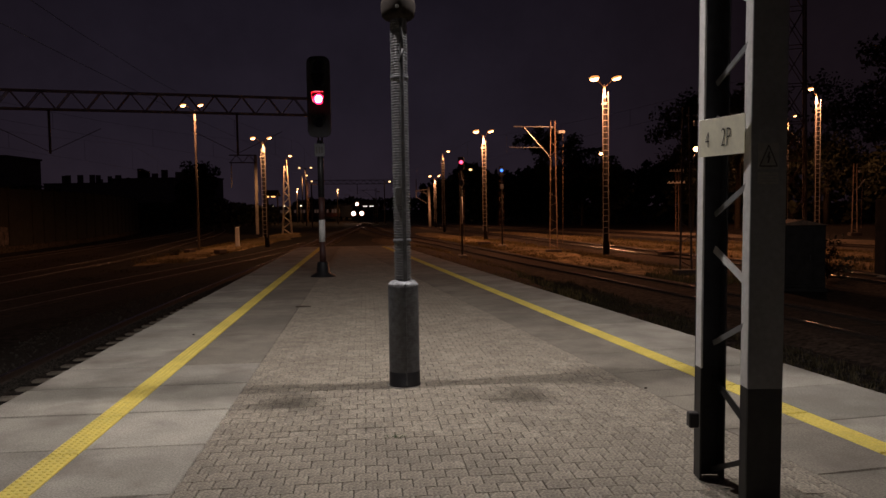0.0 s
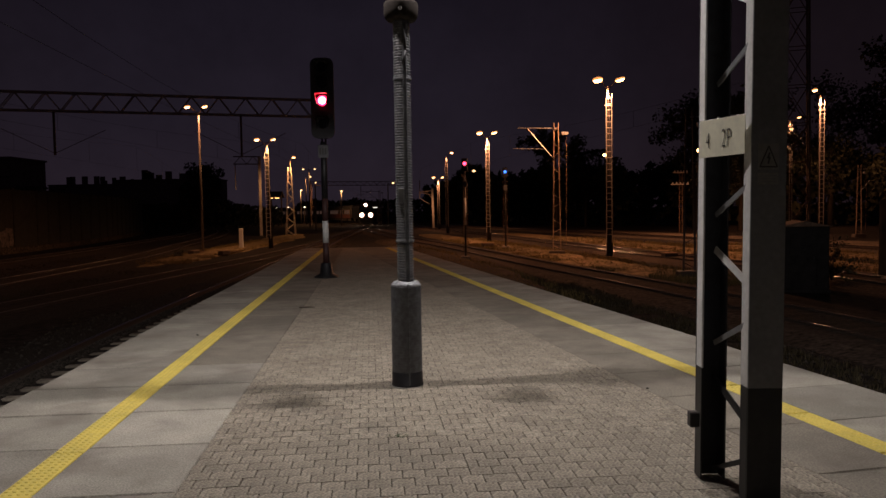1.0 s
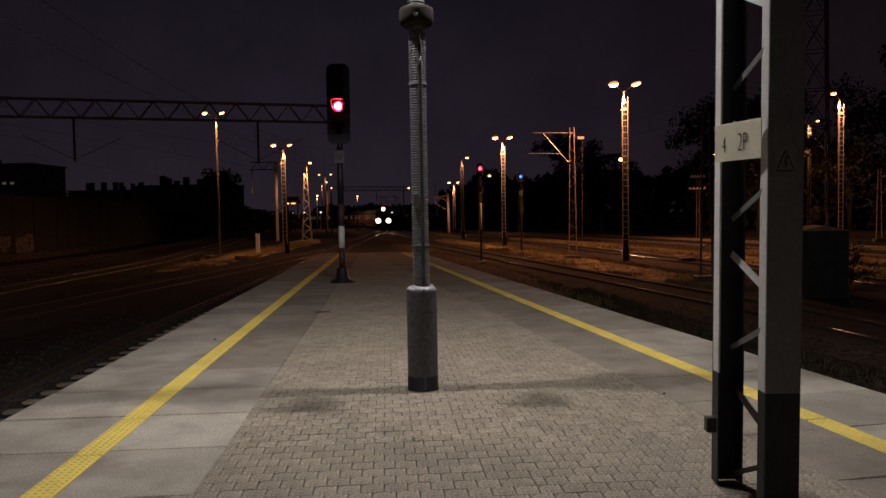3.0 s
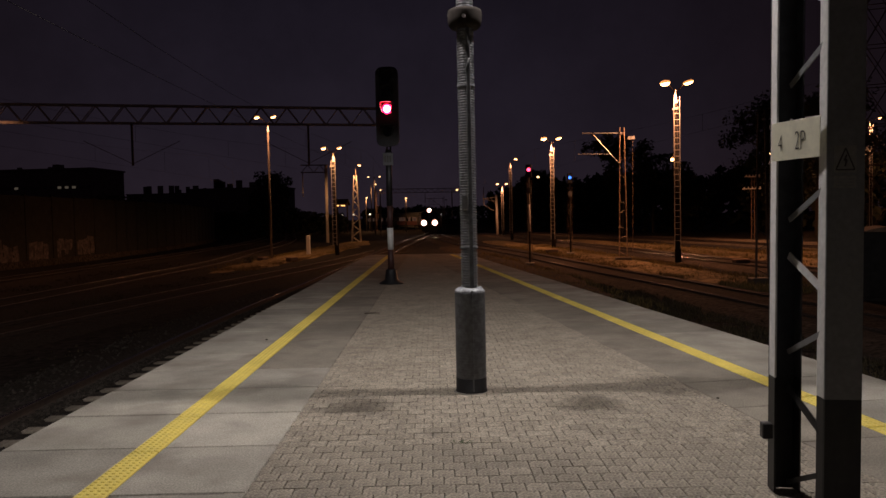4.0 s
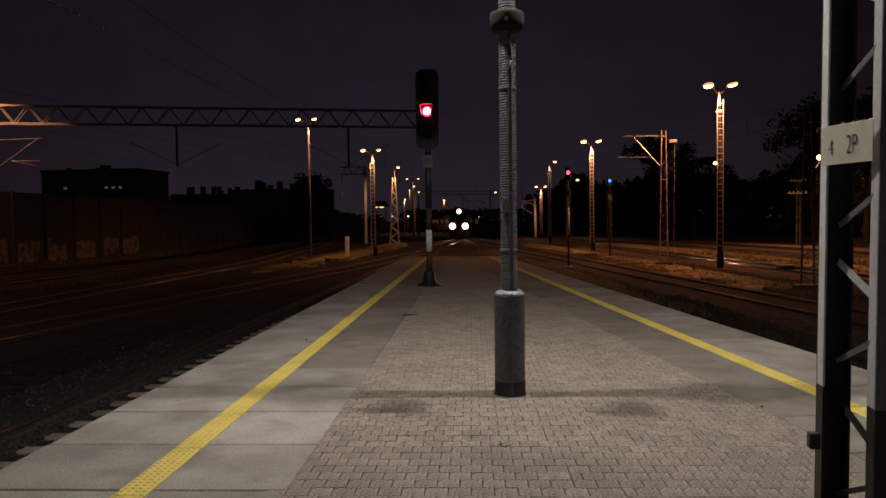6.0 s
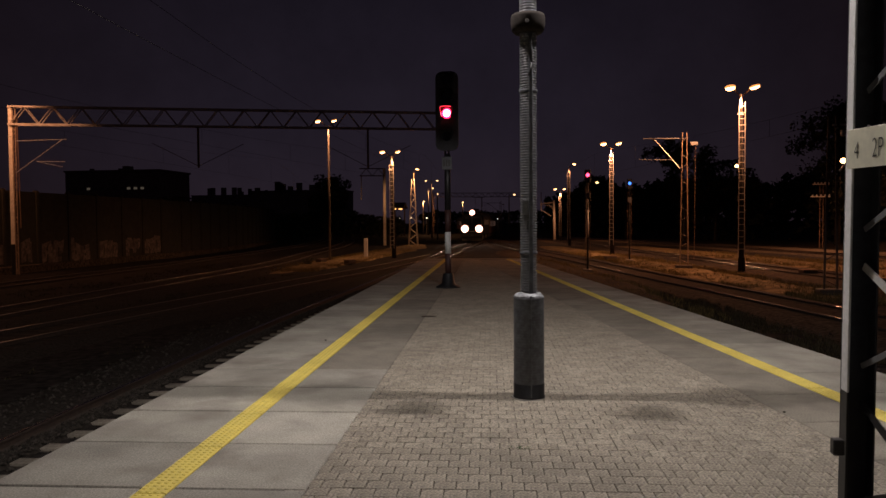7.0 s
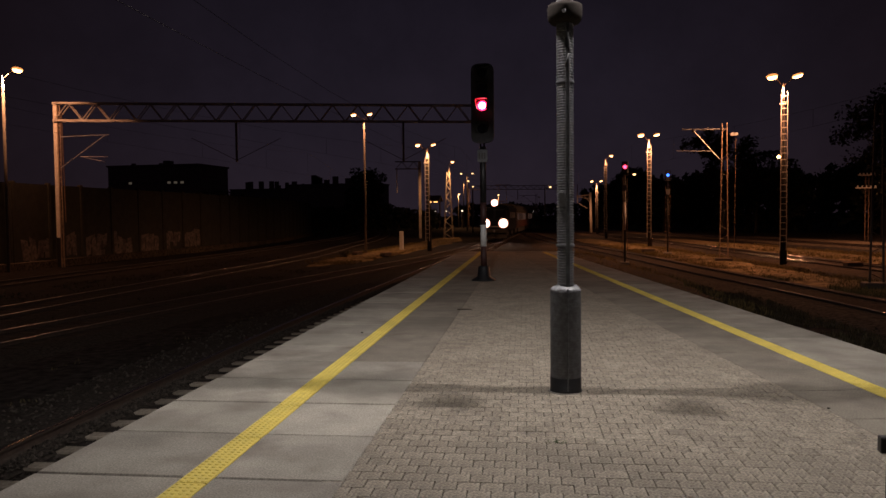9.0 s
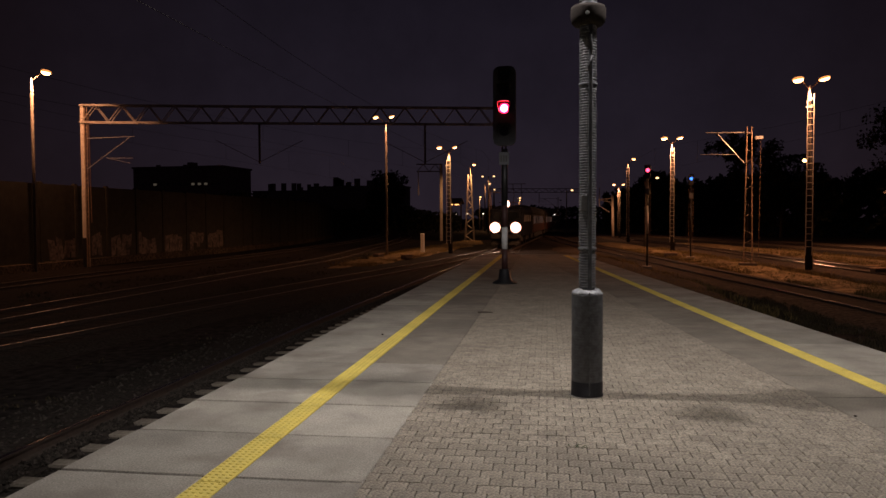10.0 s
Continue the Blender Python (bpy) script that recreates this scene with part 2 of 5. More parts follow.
FACADE = material("dark_facade", (0.17, 0.15, 0.14), 0.9, grain=0.2, scale=1.0)
TRAIN_BLUE = material("loco_paint", (0.008, 0.010, 0.016), 0.7, grain=0.1, scale=5, sheen=0.12)
TRAIN_GREY = material("coach_paint", (0.20, 0.16, 0.145), 0.4, grain=0.15, scale=4, stain=0.3, stain_scale=1)
TRAIN_RED = material("coach_red", (0.10, 0.040, 0.032), 0.4, grain=0.15, scale=4)
TRAIN_DARK = material("train_underframe", (0.03, 0.028, 0.026), 0.8, grain=0.3, scale=6)
GLASS = material("dark_glass", (0.01, 0.012, 0.015), 0.08)


# ---- mesh helpers ----
def box(bm, x0, x1, y0, y1, z0, z1, bevel=0.0):
    c = [bm.verts.new((x, y, z)) for z in (z0, z1) for y in (y0, y1) for x in (x0, x1)]
    fs = [bm.faces.new([c[i] for i in f]) for f in
          ((0, 2, 3, 1), (4, 5, 7, 6), (0, 1, 5, 4), (2, 6, 7, 3), (0, 4, 6, 2), (1, 3, 7, 5))]
    if bevel:
        bmesh.ops.bevel(bm, geom=list({e for f in fs for e in f.edges}), offset=bevel, segments=1, affect="EDGES")
    return bm


def tube(bm, p, q, r0, r1=None, n=10, caps=True):
    """a tapered bar from p to q"""
    p, q = Vector(p), Vector(q)
    r1 = r0 if r1 is None else r1
    turn = (q - p).to_track_quat("Z", "Y")
    rings = []
    for at, r in ((p, r0), (q, r1)):
        rings.append([bm.verts.new(at + turn @ Vector((r * math.cos(6.28319 * i / n), r * math.sin(6.28319 * i / n), 0))) for i in range(n)])
    for i in range(n):
        f = bm.faces.new((rings[0][i], rings[0][(i + 1) % n], rings[1][(i + 1) % n], rings[1][i]))
        f.smooth = n > 6
    if caps:
        bm.faces.new(rings[0][::-1])
        bm.faces.new(rings[1])
    return bm


def lathe(bm, profile, n=20, x=0, y=0):
    """a turned form about the upright through x, y; the profile is (radius, height) upwards"""
    rings = [[bm.verts.new((x + r * math.cos(6.28319 * i / n), y + r * math.sin(6.28319 * i / n), z)) for i in range(n)] for r, z in profile]
    for a, b in zip(rings, rings[1:]):
        for i in range(n):
            bm.faces.new((a[i], a[(i + 1) % n], b[(i + 1) % n], b[i])).smooth = True
    bm.faces.new(rings[0][::-1])
    bm.faces.new(rings[-1])
    return bm


def part(name, bm, mat, parent=None, label=""):
    me = bpy.data.meshes.new(name)
    bm.to_mesh(me)
    bm.free()
    me.materials.append(mat)
    ob = new(name, me)
    if parent:
        ob.parent = parent
    if label:
        ob["label"] = label
    return ob


def thing(name, x, y, z, label, category, group="", kind="", rz=0.0):
    ob = new(name)
    ob.matrix_basis = pose(x, y, z, 0, 0, rz)
    ob.empty_display_size = 0.2
    return tagged(ob, label, category, group, kind)


def spline(pts, step=1.0):
    """a smooth line through pts, as points about a step apart"""
    out = []
    p = [Vector(a) for a in pts]
    p = [p[0] * 2 - p[1]] + p + [p[-1] * 2 - p[-2]]
    for i in range(1, len(p) - 2):
        k = max(1, round((p[i + 1] - p[i]).length / step))
        for j in range(k):
            t = j / k
            out.append(0.5 * (2 * p[i] + (p[i + 1] - p[i - 1]) * t + (2 * p[i - 1] - 5 * p[i] + 4 * p[i + 1] - p[i + 2]) * t * t
                              + (3 * p[i] - p[i - 1] - 3 * p[i + 1] + p[i + 2]) * t ** 3))
    out.append(p[-2])
    return out


def sweep(bm, line, profile, shift=0.0):
    """the closed profile (across, height) carried along the line; shift moves it sideways"""
    rings = []
    for i, p in enumerate(line):
        d = (line[min(i + 1, len(line) - 1)] - line[max(i - 1, 0)]).normalized()
        side = Vector((d.y, -d.x, 0))
        rings.append([bm.verts.new(p + side * (shift + a) + Vector((0, 0, h))) for a, h in profile])
    k = len(profile)
    for a, b in zip(rings, rings[1:]):
        for i in range(k):
            bm.faces.new((a[i], b[i], b[(i + 1) % k], a[(i + 1) % k]))
    bm.faces.new(rings[0])
    bm.faces.new(rings[-1][::-1])
    return bm


# ---- ground ----
GZ = -1.15
RAIL_TOP = -0.95
SLEEPER_TOP = -1.10


def ground_sheet():
    bm = bmesh.new()
    xs = [-3000, -600, -150] + list(np.arange(-60, 61, 2.0)) + [150, 600, 3000]
    ys = [-600, -100, -20] + list(np.arange(0, 121, 2.0)) + [160, 250, 500, 1000, 4000]
    grid = [[bm.verts.new((x, y, GZ + (0.05 * noise.noise(Vector((x * 0.21, y * 0.21, 0))) if abs(x) < 61 and 0 < y < 121 else 0))) for x in xs] for y in ys]
    for a, b in zip(grid, grid[1:]):
        for i in range(len(xs) - 1):
            bm.faces.new((a[i], a[i + 1], b[i + 1], b[i])).smooth = True
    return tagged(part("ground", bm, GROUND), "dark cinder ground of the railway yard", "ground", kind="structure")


ground_sheet()


def verge(name, pts, width, label, mat=None):
    """a low bank of dry grass between tracks"""
    line = spline([(x, y, GZ) for x, y in pts], 1.2)
    bm = bmesh.new()
    rows = []
    for i, p in enumerate(line):
        d = (line[min(i + 1, len(line) - 1)] - line[max(i - 1, 0)]).normalized()
        side = Vector((d.y, -d.x, 0))
        ease = min(1.0, i / 5, (len(line) - 1 - i) / 5)
        w = width * (0.9 + 0.25 * noise.noise(p * 0.15)) * (0.35 + 0.65 * ease)
        rows.append([bm.verts.new(p + side * w * k + Vector((0, 0, (0.17 * ease * (1 - k * k * 4) - 0.03 + 0.05 * noise.noise((p + side * w * k) * 0.7)))))
                     for k in (-0.5, -0.38, -0.22, -0.08, 0.08, 0.22, 0.38, 0.5)])
    for a, b in zip(rows, rows[1:]):
        for i in range(7):
            bm.faces.new((a[i], a[i + 1], b[i + 1], b[i])).smooth = True
    return tagged(part(name, bm, mat or VERGE), label, "verge", kind="structure")


# ---- tracks ----
L1 = [(-4.5, -10), (-5.3, 0), (-5.93, 7), (-6.6, 14), (-7.02, 19), (-7.6, 28.5), (-8.15, 38), (-8.5, 44), (-9.32, 55), (-10.25, 67), (-10.77, 77), (-11.35, 87), (-12.1, 102),
      (-12.95, 122), (-13.5, 132), (-14.6, 147), (-16.1, 157), (-19, 170), (-24, 185), (-31, 200), (-43, 220), (-64, 250), (-90, 280)]
L2 = [(-14.2, -5), (-13.35, 13), (-12.3, 28), (-11.7, 35), (-11.05, 42), (-10.6, 50), (-10.35, 62)]
L3 = [(-14.4, -5), (-16.7, 16), (-18.0, 32), (-19.3, 48), (-22.5, 65), (-26, 85), (-32, 110), (-42, 140)]
L4 = [(-22, 0), (-24.3, 25), (-26.0, 45), (-29, 70), (-33, 95), (-40, 125)]
R1 = [(12.6, -2), (9.7, 12), (8.2, 20), (7.35, 24), (6.0, 30), (4.3, 37), (0.9, 53), (-2.9, 69), (-7.2, 90), (-11.5, 118)]
R2 = [(17.5, 10), (14.4, 30), (11.9, 41), (10.5, 49), (8.6, 58), (5.6, 75), (1.5, 95), (-5, 130)]
R3 = [(30, 25), (25.5, 45), (21, 62), (16, 80), (10, 100), (0, 135)]

RAIL_FOOT = [(-0.065, -1.10), (0.065, -1.10), (0.065, -1.085), (0.012, -1.07), (0.012, -0.995), (0.036, -0.985), (0.036, -0.958), (-0.036, -0.958), (-0.036, -0.985), (-0.012, -0.995),
             (-0.012, -1.07), (-0.065, -1.085)]
RAIL_CAP = [(-0.026, -0.9577), (0.026, -0.9577), (0.019, -0.95), (-0.019, -0.95)]


def sleeper_mesh():
    bm = bmesh.new()
    for x0, x1, top in ((-1.28, -0.45, 0.0), (-0.45, 0.45, -0.012), (0.45, 1.28, 0.0)):
        box(bm, x0, x1, -0.13, 0.13, -0.2, top, 0.025)
    me = bpy.data.meshes.new("sleeper")
    bm.to_mesh(me)
    bm.free()
    me.materials.append(SLEEPER)
    return me


SLEEPER_MESH = sleeper_mesh()
WOOD_MESH = SLEEPER_MESH.copy()
WOOD_MESH.materials[0] = WOOD_SLEEPER


def track(pts, label, single=(0, 0), reach=(0, 120), mesh=None, first=0.0, bed_mat=None, bed_top=-1.125, head=None):
    """a track along pts; its sleepers are single pieces between the two values of y in single, joined elsewhere"""
    top = thing("railway_track", 0, 0, 0, label, "railway track", "tracks of the yard", "structure")
    line = spline([(x, y, 0) for x, y in pts], 1.5)
    for side in (-0.7535, 0.7535):
        rail = part("rail", sweep(bmesh.new(), line, RAIL_FOOT, side), RAIL_SIDE, top, "rusty steel rail")
        part("rail_head", sweep(bmesh.new(), line, RAIL_CAP, side), head or RAIL_HEAD, rail, "worn running surface" if head else "polished running surface")
    bed = [(-2.2, GZ - 0.02), (2.2, GZ - 0.02), (1.45, bed_top), (-1.45, bed_top)]
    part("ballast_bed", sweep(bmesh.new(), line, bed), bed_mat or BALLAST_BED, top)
    dense = spline([(x, y, 0) for x, y in pts], 0.1)
    run = [0.0]
    for p, q in zip(dense, dense[1:]):
        run.append(run[-1] + (q - p).length)
    spots = np.arange(float(np.interp(first, [p.y for p in dense], run)) % 0.6, run[-1], 0.6)
    fine = [Vector((x, y, 0)) for x, y in zip(np.interp(spots, run, [p.x for p in dense]), np.interp(spots, run, [p.y for p in dense]))]
    far = bmesh.new()
    for i, p in enumerate(fine):
        if not reach[0] < p.y < reach[1]:
            continue
        d = (fine[min(i + 1, len(fine) - 1)] - fine[max(i - 1, 0)]).normalized()
        m = Matrix.Translation((p.x, p.y, max(SLEEPER_TOP, bed_top + 0.012))) @ Matrix.Rotation(math.atan2(d.y, d.x) - math.pi / 2, 4, "Z")
        if single[0] < p.y < single[1]:
            ob = new("sleeper", mesh or SLEEPER_MESH)
            ob.parent = top
            ob.matrix_basis = m @ Matrix.Rotation(radians(random.uniform(-1.2, 1.2)), 4, "Z")
        else:
            k = len(far.verts)
            box(far, -1.28, 1.28, -0.13, 0.13, -0.15, -0.005)
            far.verts.ensure_lookup_table()
            for v in far.verts[k:]:
                v.co = m @ v.co
    if len(far.verts):
        tagged(part("far_sleepers", far, WOOD_SLEEPER, top, "dark tarred sleepers"), kind="stuff")
    else:
        far.free()
    return top


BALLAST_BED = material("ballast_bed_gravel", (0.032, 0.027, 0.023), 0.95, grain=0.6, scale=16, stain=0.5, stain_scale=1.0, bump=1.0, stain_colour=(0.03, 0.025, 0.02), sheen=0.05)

CINDER_BED = material("cinder_bed", (0.050, 0.038, 0.030), 0.95, grain=0.75, scale=9, stain=0.7, stain_scale=0.8, bump=1.0, stain_colour=(0.026, 0.021, 0.017), sheen=0.05)


def loose_stones(name, pts, y0, y1, across, density, label, seed, lift=0.0):
    """loose stones strewn along a line"""
    rng = random.Random(seed)
    line = spline([(x, y, 0) for x, y in pts], 0.5)
    verts, faces = [], []
    for p, q in zip(line, line[1:]):
        if not y0 < p.y < y1:
            continue
        d = (q - p).normalized()
        for _ in range(int(density if p.y < 14 else density / 2)):
            a = rng.uniform(*across)
            c = p + d * rng.uniform(0, 0.5) + Vector((d.y, -d.x, 0)) * a
            r = rng.uniform(0.018, 0.042)
            c.z = ((-1.165 if name == 'ballast' else -1.125) if a > -0.86 or name != 'ballast' else -1.072 - max(0, -a - 1.6) * 0.07) + rng.uniform(-0.01, 0.012) + lift
            k = len(verts)
            spin = rng.uniform(0, 6.28)
            for j in range(4):
                verts.append((c.x + r * rng.uniform(0.7, 1.3) * math.cos(spin + j * 1.57), c.y + r * rng.uniform(0.7, 1.3) * math.sin(spin + j * 1.57), c.z + rng.uniform(-0.2, 0.3) * r))
            verts.append((c.x + rng.uniform(-0.3, 0.3) * r, c.y + rng.uniform(-0.3, 0.3) * r, c.z + r * rng.uniform(0.6, 1.1)))
            for j in range(4):
                faces.append((k + j, k + (j + 1) % 4, k + 4))
    me = bpy.data.meshes.new(name)
    me.from_pydata(verts, [], faces)
    me.materials.append(BALLAST)
    tagged(new(name, me), label, "ballast", kind="stuff")


track(L1, "rusty track with concrete sleepers beside the platform", (3, 40), (-8, 260), None, 7.33, bed_top=-1.160)
track(L2, "rusty track joining the platform track", (10, 14), (0, 60), WOOD_MESH, bed_top=-1.05, head=DULL_HEAD)
track(L3, "rusty siding track with dull worn rails", (12, 16), (0, 120), WOOD_MESH, bed_top=-1.05, head=DULL_HEAD)
track(L4, "rusty siding track below the barrier wall", (25, 27), (10, 110), WOOD_MESH, bed_top=-1.05, head=DULL_HEAD)
track(R1, "rusty track on tarred sleepers beside the dry verge", (18, 40), (0, 116), WOOD_MESH, bed_mat=CINDER_BED, bed_top=-1.035)
track(R2, "rusty track behind the dry verge", (41, 48), (12, 120), WOOD_MESH, bed_mat=CINDER_BED, bed_top=-1.035)
track(R3, "far rusty siding track", (60, 63), (25, 130), WOOD_MESH, bed_mat=DIRT, bed_top=-1.035)
shoulder = sweep(bmesh.new(), [p for p in spline([(x, y, 0) for x, y in L1], 1.5) if p.y < 120], [(-2.6, GZ - 0.02), (-0.83, GZ - 0.02), (-0.84, -1.10), (-0.95, -1.075), (-1.6, -1.07)])
tagged(part("ballast_shoulder", shoulder, BALLAST_BED), "dark ballast shoulder along the platform track", "ballast", kind="structure")
loose_stones("ballast", L1, 3, 30, (-2.4, 1.6), 160, "dark crushed-stone ballast round the sleepers", 4)
ridge = sweep(bmesh.new(), [p for p in spline([(x, y, 0) for x, y in L1], 1.5) if -8 < p.y < 60], [(-0.70, -1.14), (-0.36, -1.14), (-0.43, -1.09), (-0.66, -1.083)])
tagged(part("ballast_ridge", ridge, BALLAST_BED), "dark ballast heaped along the inner side of a rail", "ballast", kind="structure")
loose_stones("ballast_heap", L1, 3, 30, (-0.70, -0.38), 90, "crushed stone heaped against the rail", 9, 0.035)
loose_stones("gravel", [(5.2, 4), (4.0, 12), (3.0, 22), (2.4, 34)], 4, 34, (-0.6, 3.2), 110, "dark weedy gravel beside the platform", 5)

verge("verge", [(10.3, 26.5), (9.3, 30), (7.6, 38), (5.2, 52), (1.6, 70), (-2.5, 90)], 4.2, "verge of dry grass between two tracks")
verge("verge", [(20, 25), (17.5, 38), (14.8, 52), (11, 70), (6, 90)], 4.5, "verge of dry grass between far tracks")
verge("verge", [(25.2, 30), (22.6, 38), (20.6, 46), (18.4, 56)], 4.6, "dry grass strip behind the hut")
verge("verge", [(33, 40), (28, 55), (22, 75), (15, 98)], 6.0, "far verge of dry grass", DIRT)
verge("verge", [(-16.0, 40), (-16.4, 48), (-16.4, 58), (-17.0, 75), (-19, 98)], 4.4, "verge of dry grass beside the points")
verge("verge", [(3.4, 22), (2.2, 32), (0.2, 44), (-3.0, 58), (-6.5, 75)], 2.6, "bare cinder strip beyond the platform end", CINDER_BED)


# ---- platform ----
def left_edge(y): return -3.26 - 0.0925 * y
def left_line(y): return -2.23 - 0.0955 * y
def left_inner(y): return -1.17 - 0.0985 * y
def right_edge(y): return 5.15 - 0.205 * y
def right_line(y): return 4.03 - 0.1905 * y
def right_inner(y): return 3.25 - 0.211 * y


Y0, Y1 = -11.4, 34.5
SLAB = 0.965


def prism(bm, corners, z0, z1, bevel=0.008):
    """an upright block over four corners, with a worn upper edge"""
    c = Vector((sum(p[0] for p in corners) / 4, sum(p[1] for p in corners) / 4, 0))
    low = [bm.verts.new((x, y, z0)) for x, y in corners]
    mid_ring = [bm.verts.new((x, y, z1 - bevel)) for x, y in corners]
    top = []
    for x, y in corners:
        d = Vector((x, y, 0)) - c
        top.append(bm.verts.new((x - math.copysign(bevel, d.x), y - math.copysign(bevel, d.y), z1)))
    for a, b in ((low, mid_ring), (mid_ring, top)):
        for i in range(4):
            bm.faces.new((a[i], a[(i + 1) % 4], b[(i + 1) % 4], b[i]))
    bm.faces.new(top)
    return bm


platform = thing("platform", 0, 0, 0, "island platform of pale slabs and block paving", "platform", kind="structure")


def platform_body():
    bm = bmesh.new()
    for (y0, y1, t0, t1) in ((Y0, Y1, -0.06, -0.06), (Y1 - 0.45, Y1 + 0.1, 0.0, 0.0)):
        ring = [(left_edge(y0) + 0.12, y0, t0), (right_edge(y0) - 0.12, y0, t0), (right_edge(y1) - 0.12, y1, t1), (left_edge(y1) + 0.12, y1, t1)]
        top = [bm.verts.new(p) for p in ring]
        low = [bm.verts.new((x, y, GZ - 0.3)) for x, y, z in ring]
        bm.faces.new(top)
        for i in range(4):
            bm.faces.new((low[i], low[(i + 1) % 4], top[(i + 1) % 4], top[i]))
    part("platform_body", bm, OLD_CONCRETE, platform, "old concrete edge wall and end kerb")
    bm = bmesh.new()
    ring = [(left_inner(Y0) - 0.3, Y0), (right_inner(Y0) + 0.3, Y0), (right_inner(Y1) + 0.3, Y1), (left_inner(Y1) - 0.3, Y1)]
    prism(bm, ring, -0.07, -0.018)
    part("sand_bed", bm, SAND, platform, "dark sand in the joints")


def paving_slabs():
    rng = random.Random(8)
    for edge, line, inner, sign in ((left_edge, left_line, left_inner, 1), (right_edge, right_line, right_inner, -1)):
        slope = (edge(1) - edge(0))
        y = -11.205 if sign > 0 else -11.435
        while y < Y1 - 1:
            gap = 0.010 if sign > 0 else 0.004
            ya, yb = y + gap, y + SLAB - gap
            y += SLAB
            w = 0.20 * sign

            def quad(f0, f1):
                """corners between two long lines, cut square to the edge"""
                pts = []
                for f, yy in ((f0, ya), (f1, ya), (f1, yb), (f0, yb)):
                    x = f(yy)
                    k = yy - (x - edge(yy)) * slope
                    pts.append((f(k), k))
                return pts
            tilt = rng.uniform(-0.002, 0.002)
            outer_slab = quad(edge, lambda v: line(v) - 0.003 * sign)
            inner_slab = quad(lambda v: line(v) + w + 0.003 * sign, inner)
            # the row the lamp lights most is painted paler than its left neighbours
            part("edge_slab", prism(bmesh.new(), outer_slab if sign > 0 else outer_slab[::-1], -0.14, tilt), CONCRETE if sign < 0 or 5.0 < ya < 6.2 or ya > 9 else LESS_LIT_CONCRETE, platform)
            part("inner_slab", prism(bmesh.new(), inner_slab if sign > 0 else inner_slab[::-1], -0.08, rng.uniform(-0.002, 0.002)), INNER_CONCRETE if sign < 0 or y > 9.0 else CONCRETE if 5.0 < ya < 6.2 else LESS_LIT_CONCRETE, platform)


def tactile_tiles():
    def tile(studs):
        bm = bmesh.new()
        box(bm, -0.0985, 0.0985, -0.480, 0.480, -0.05, 0.002, 0.003)
        if studs:
            for i in range(4):
                for j in range(18):
                    x, y = -0.072 + i * 0.048, -0.456 + j * 0.0537
                    a = [bm.verts.new((x + 0.019 * math.cos(k * 1.0472), y + 0.019 * math.sin(k * 1.0472), 0.0015)) for k in range(6)]
                    b = [bm.verts.new((x + 0.0135 * math.cos(k * 1.0472), y + 0.0135 * math.sin(k * 1.0472), 0.0065)) for k in range(6)]
                    for k in range(6):
                        bm.faces.new((a[k], a[(k + 1) % 6], b[(k + 1) % 6], b[k]))
                    bm.faces.new(b)
        me = bpy.data.meshes.new("tactile_tile")
        bm.to_mesh(me)
        bm.free()
        me.materials.append(YELLOW)
        return me
    near = tile(True)
    for line, sign, start in ((left_line, 1, -11.205), (right_line, -1, -11.435)):
        slope = line(1) - line(0)
        y = start + 0.4825
        while y < Y1 - 0.6:
            ob = new("tactile_tile", near)
            ob.parent = platform
            ob.matrix_basis = Matrix.Translation((line(y) + 0.10 * sign, y, 0)) @ Matrix.Rotation(math.atan2(-slope, 1), 4, "Z")
            y += SLAB
    return near


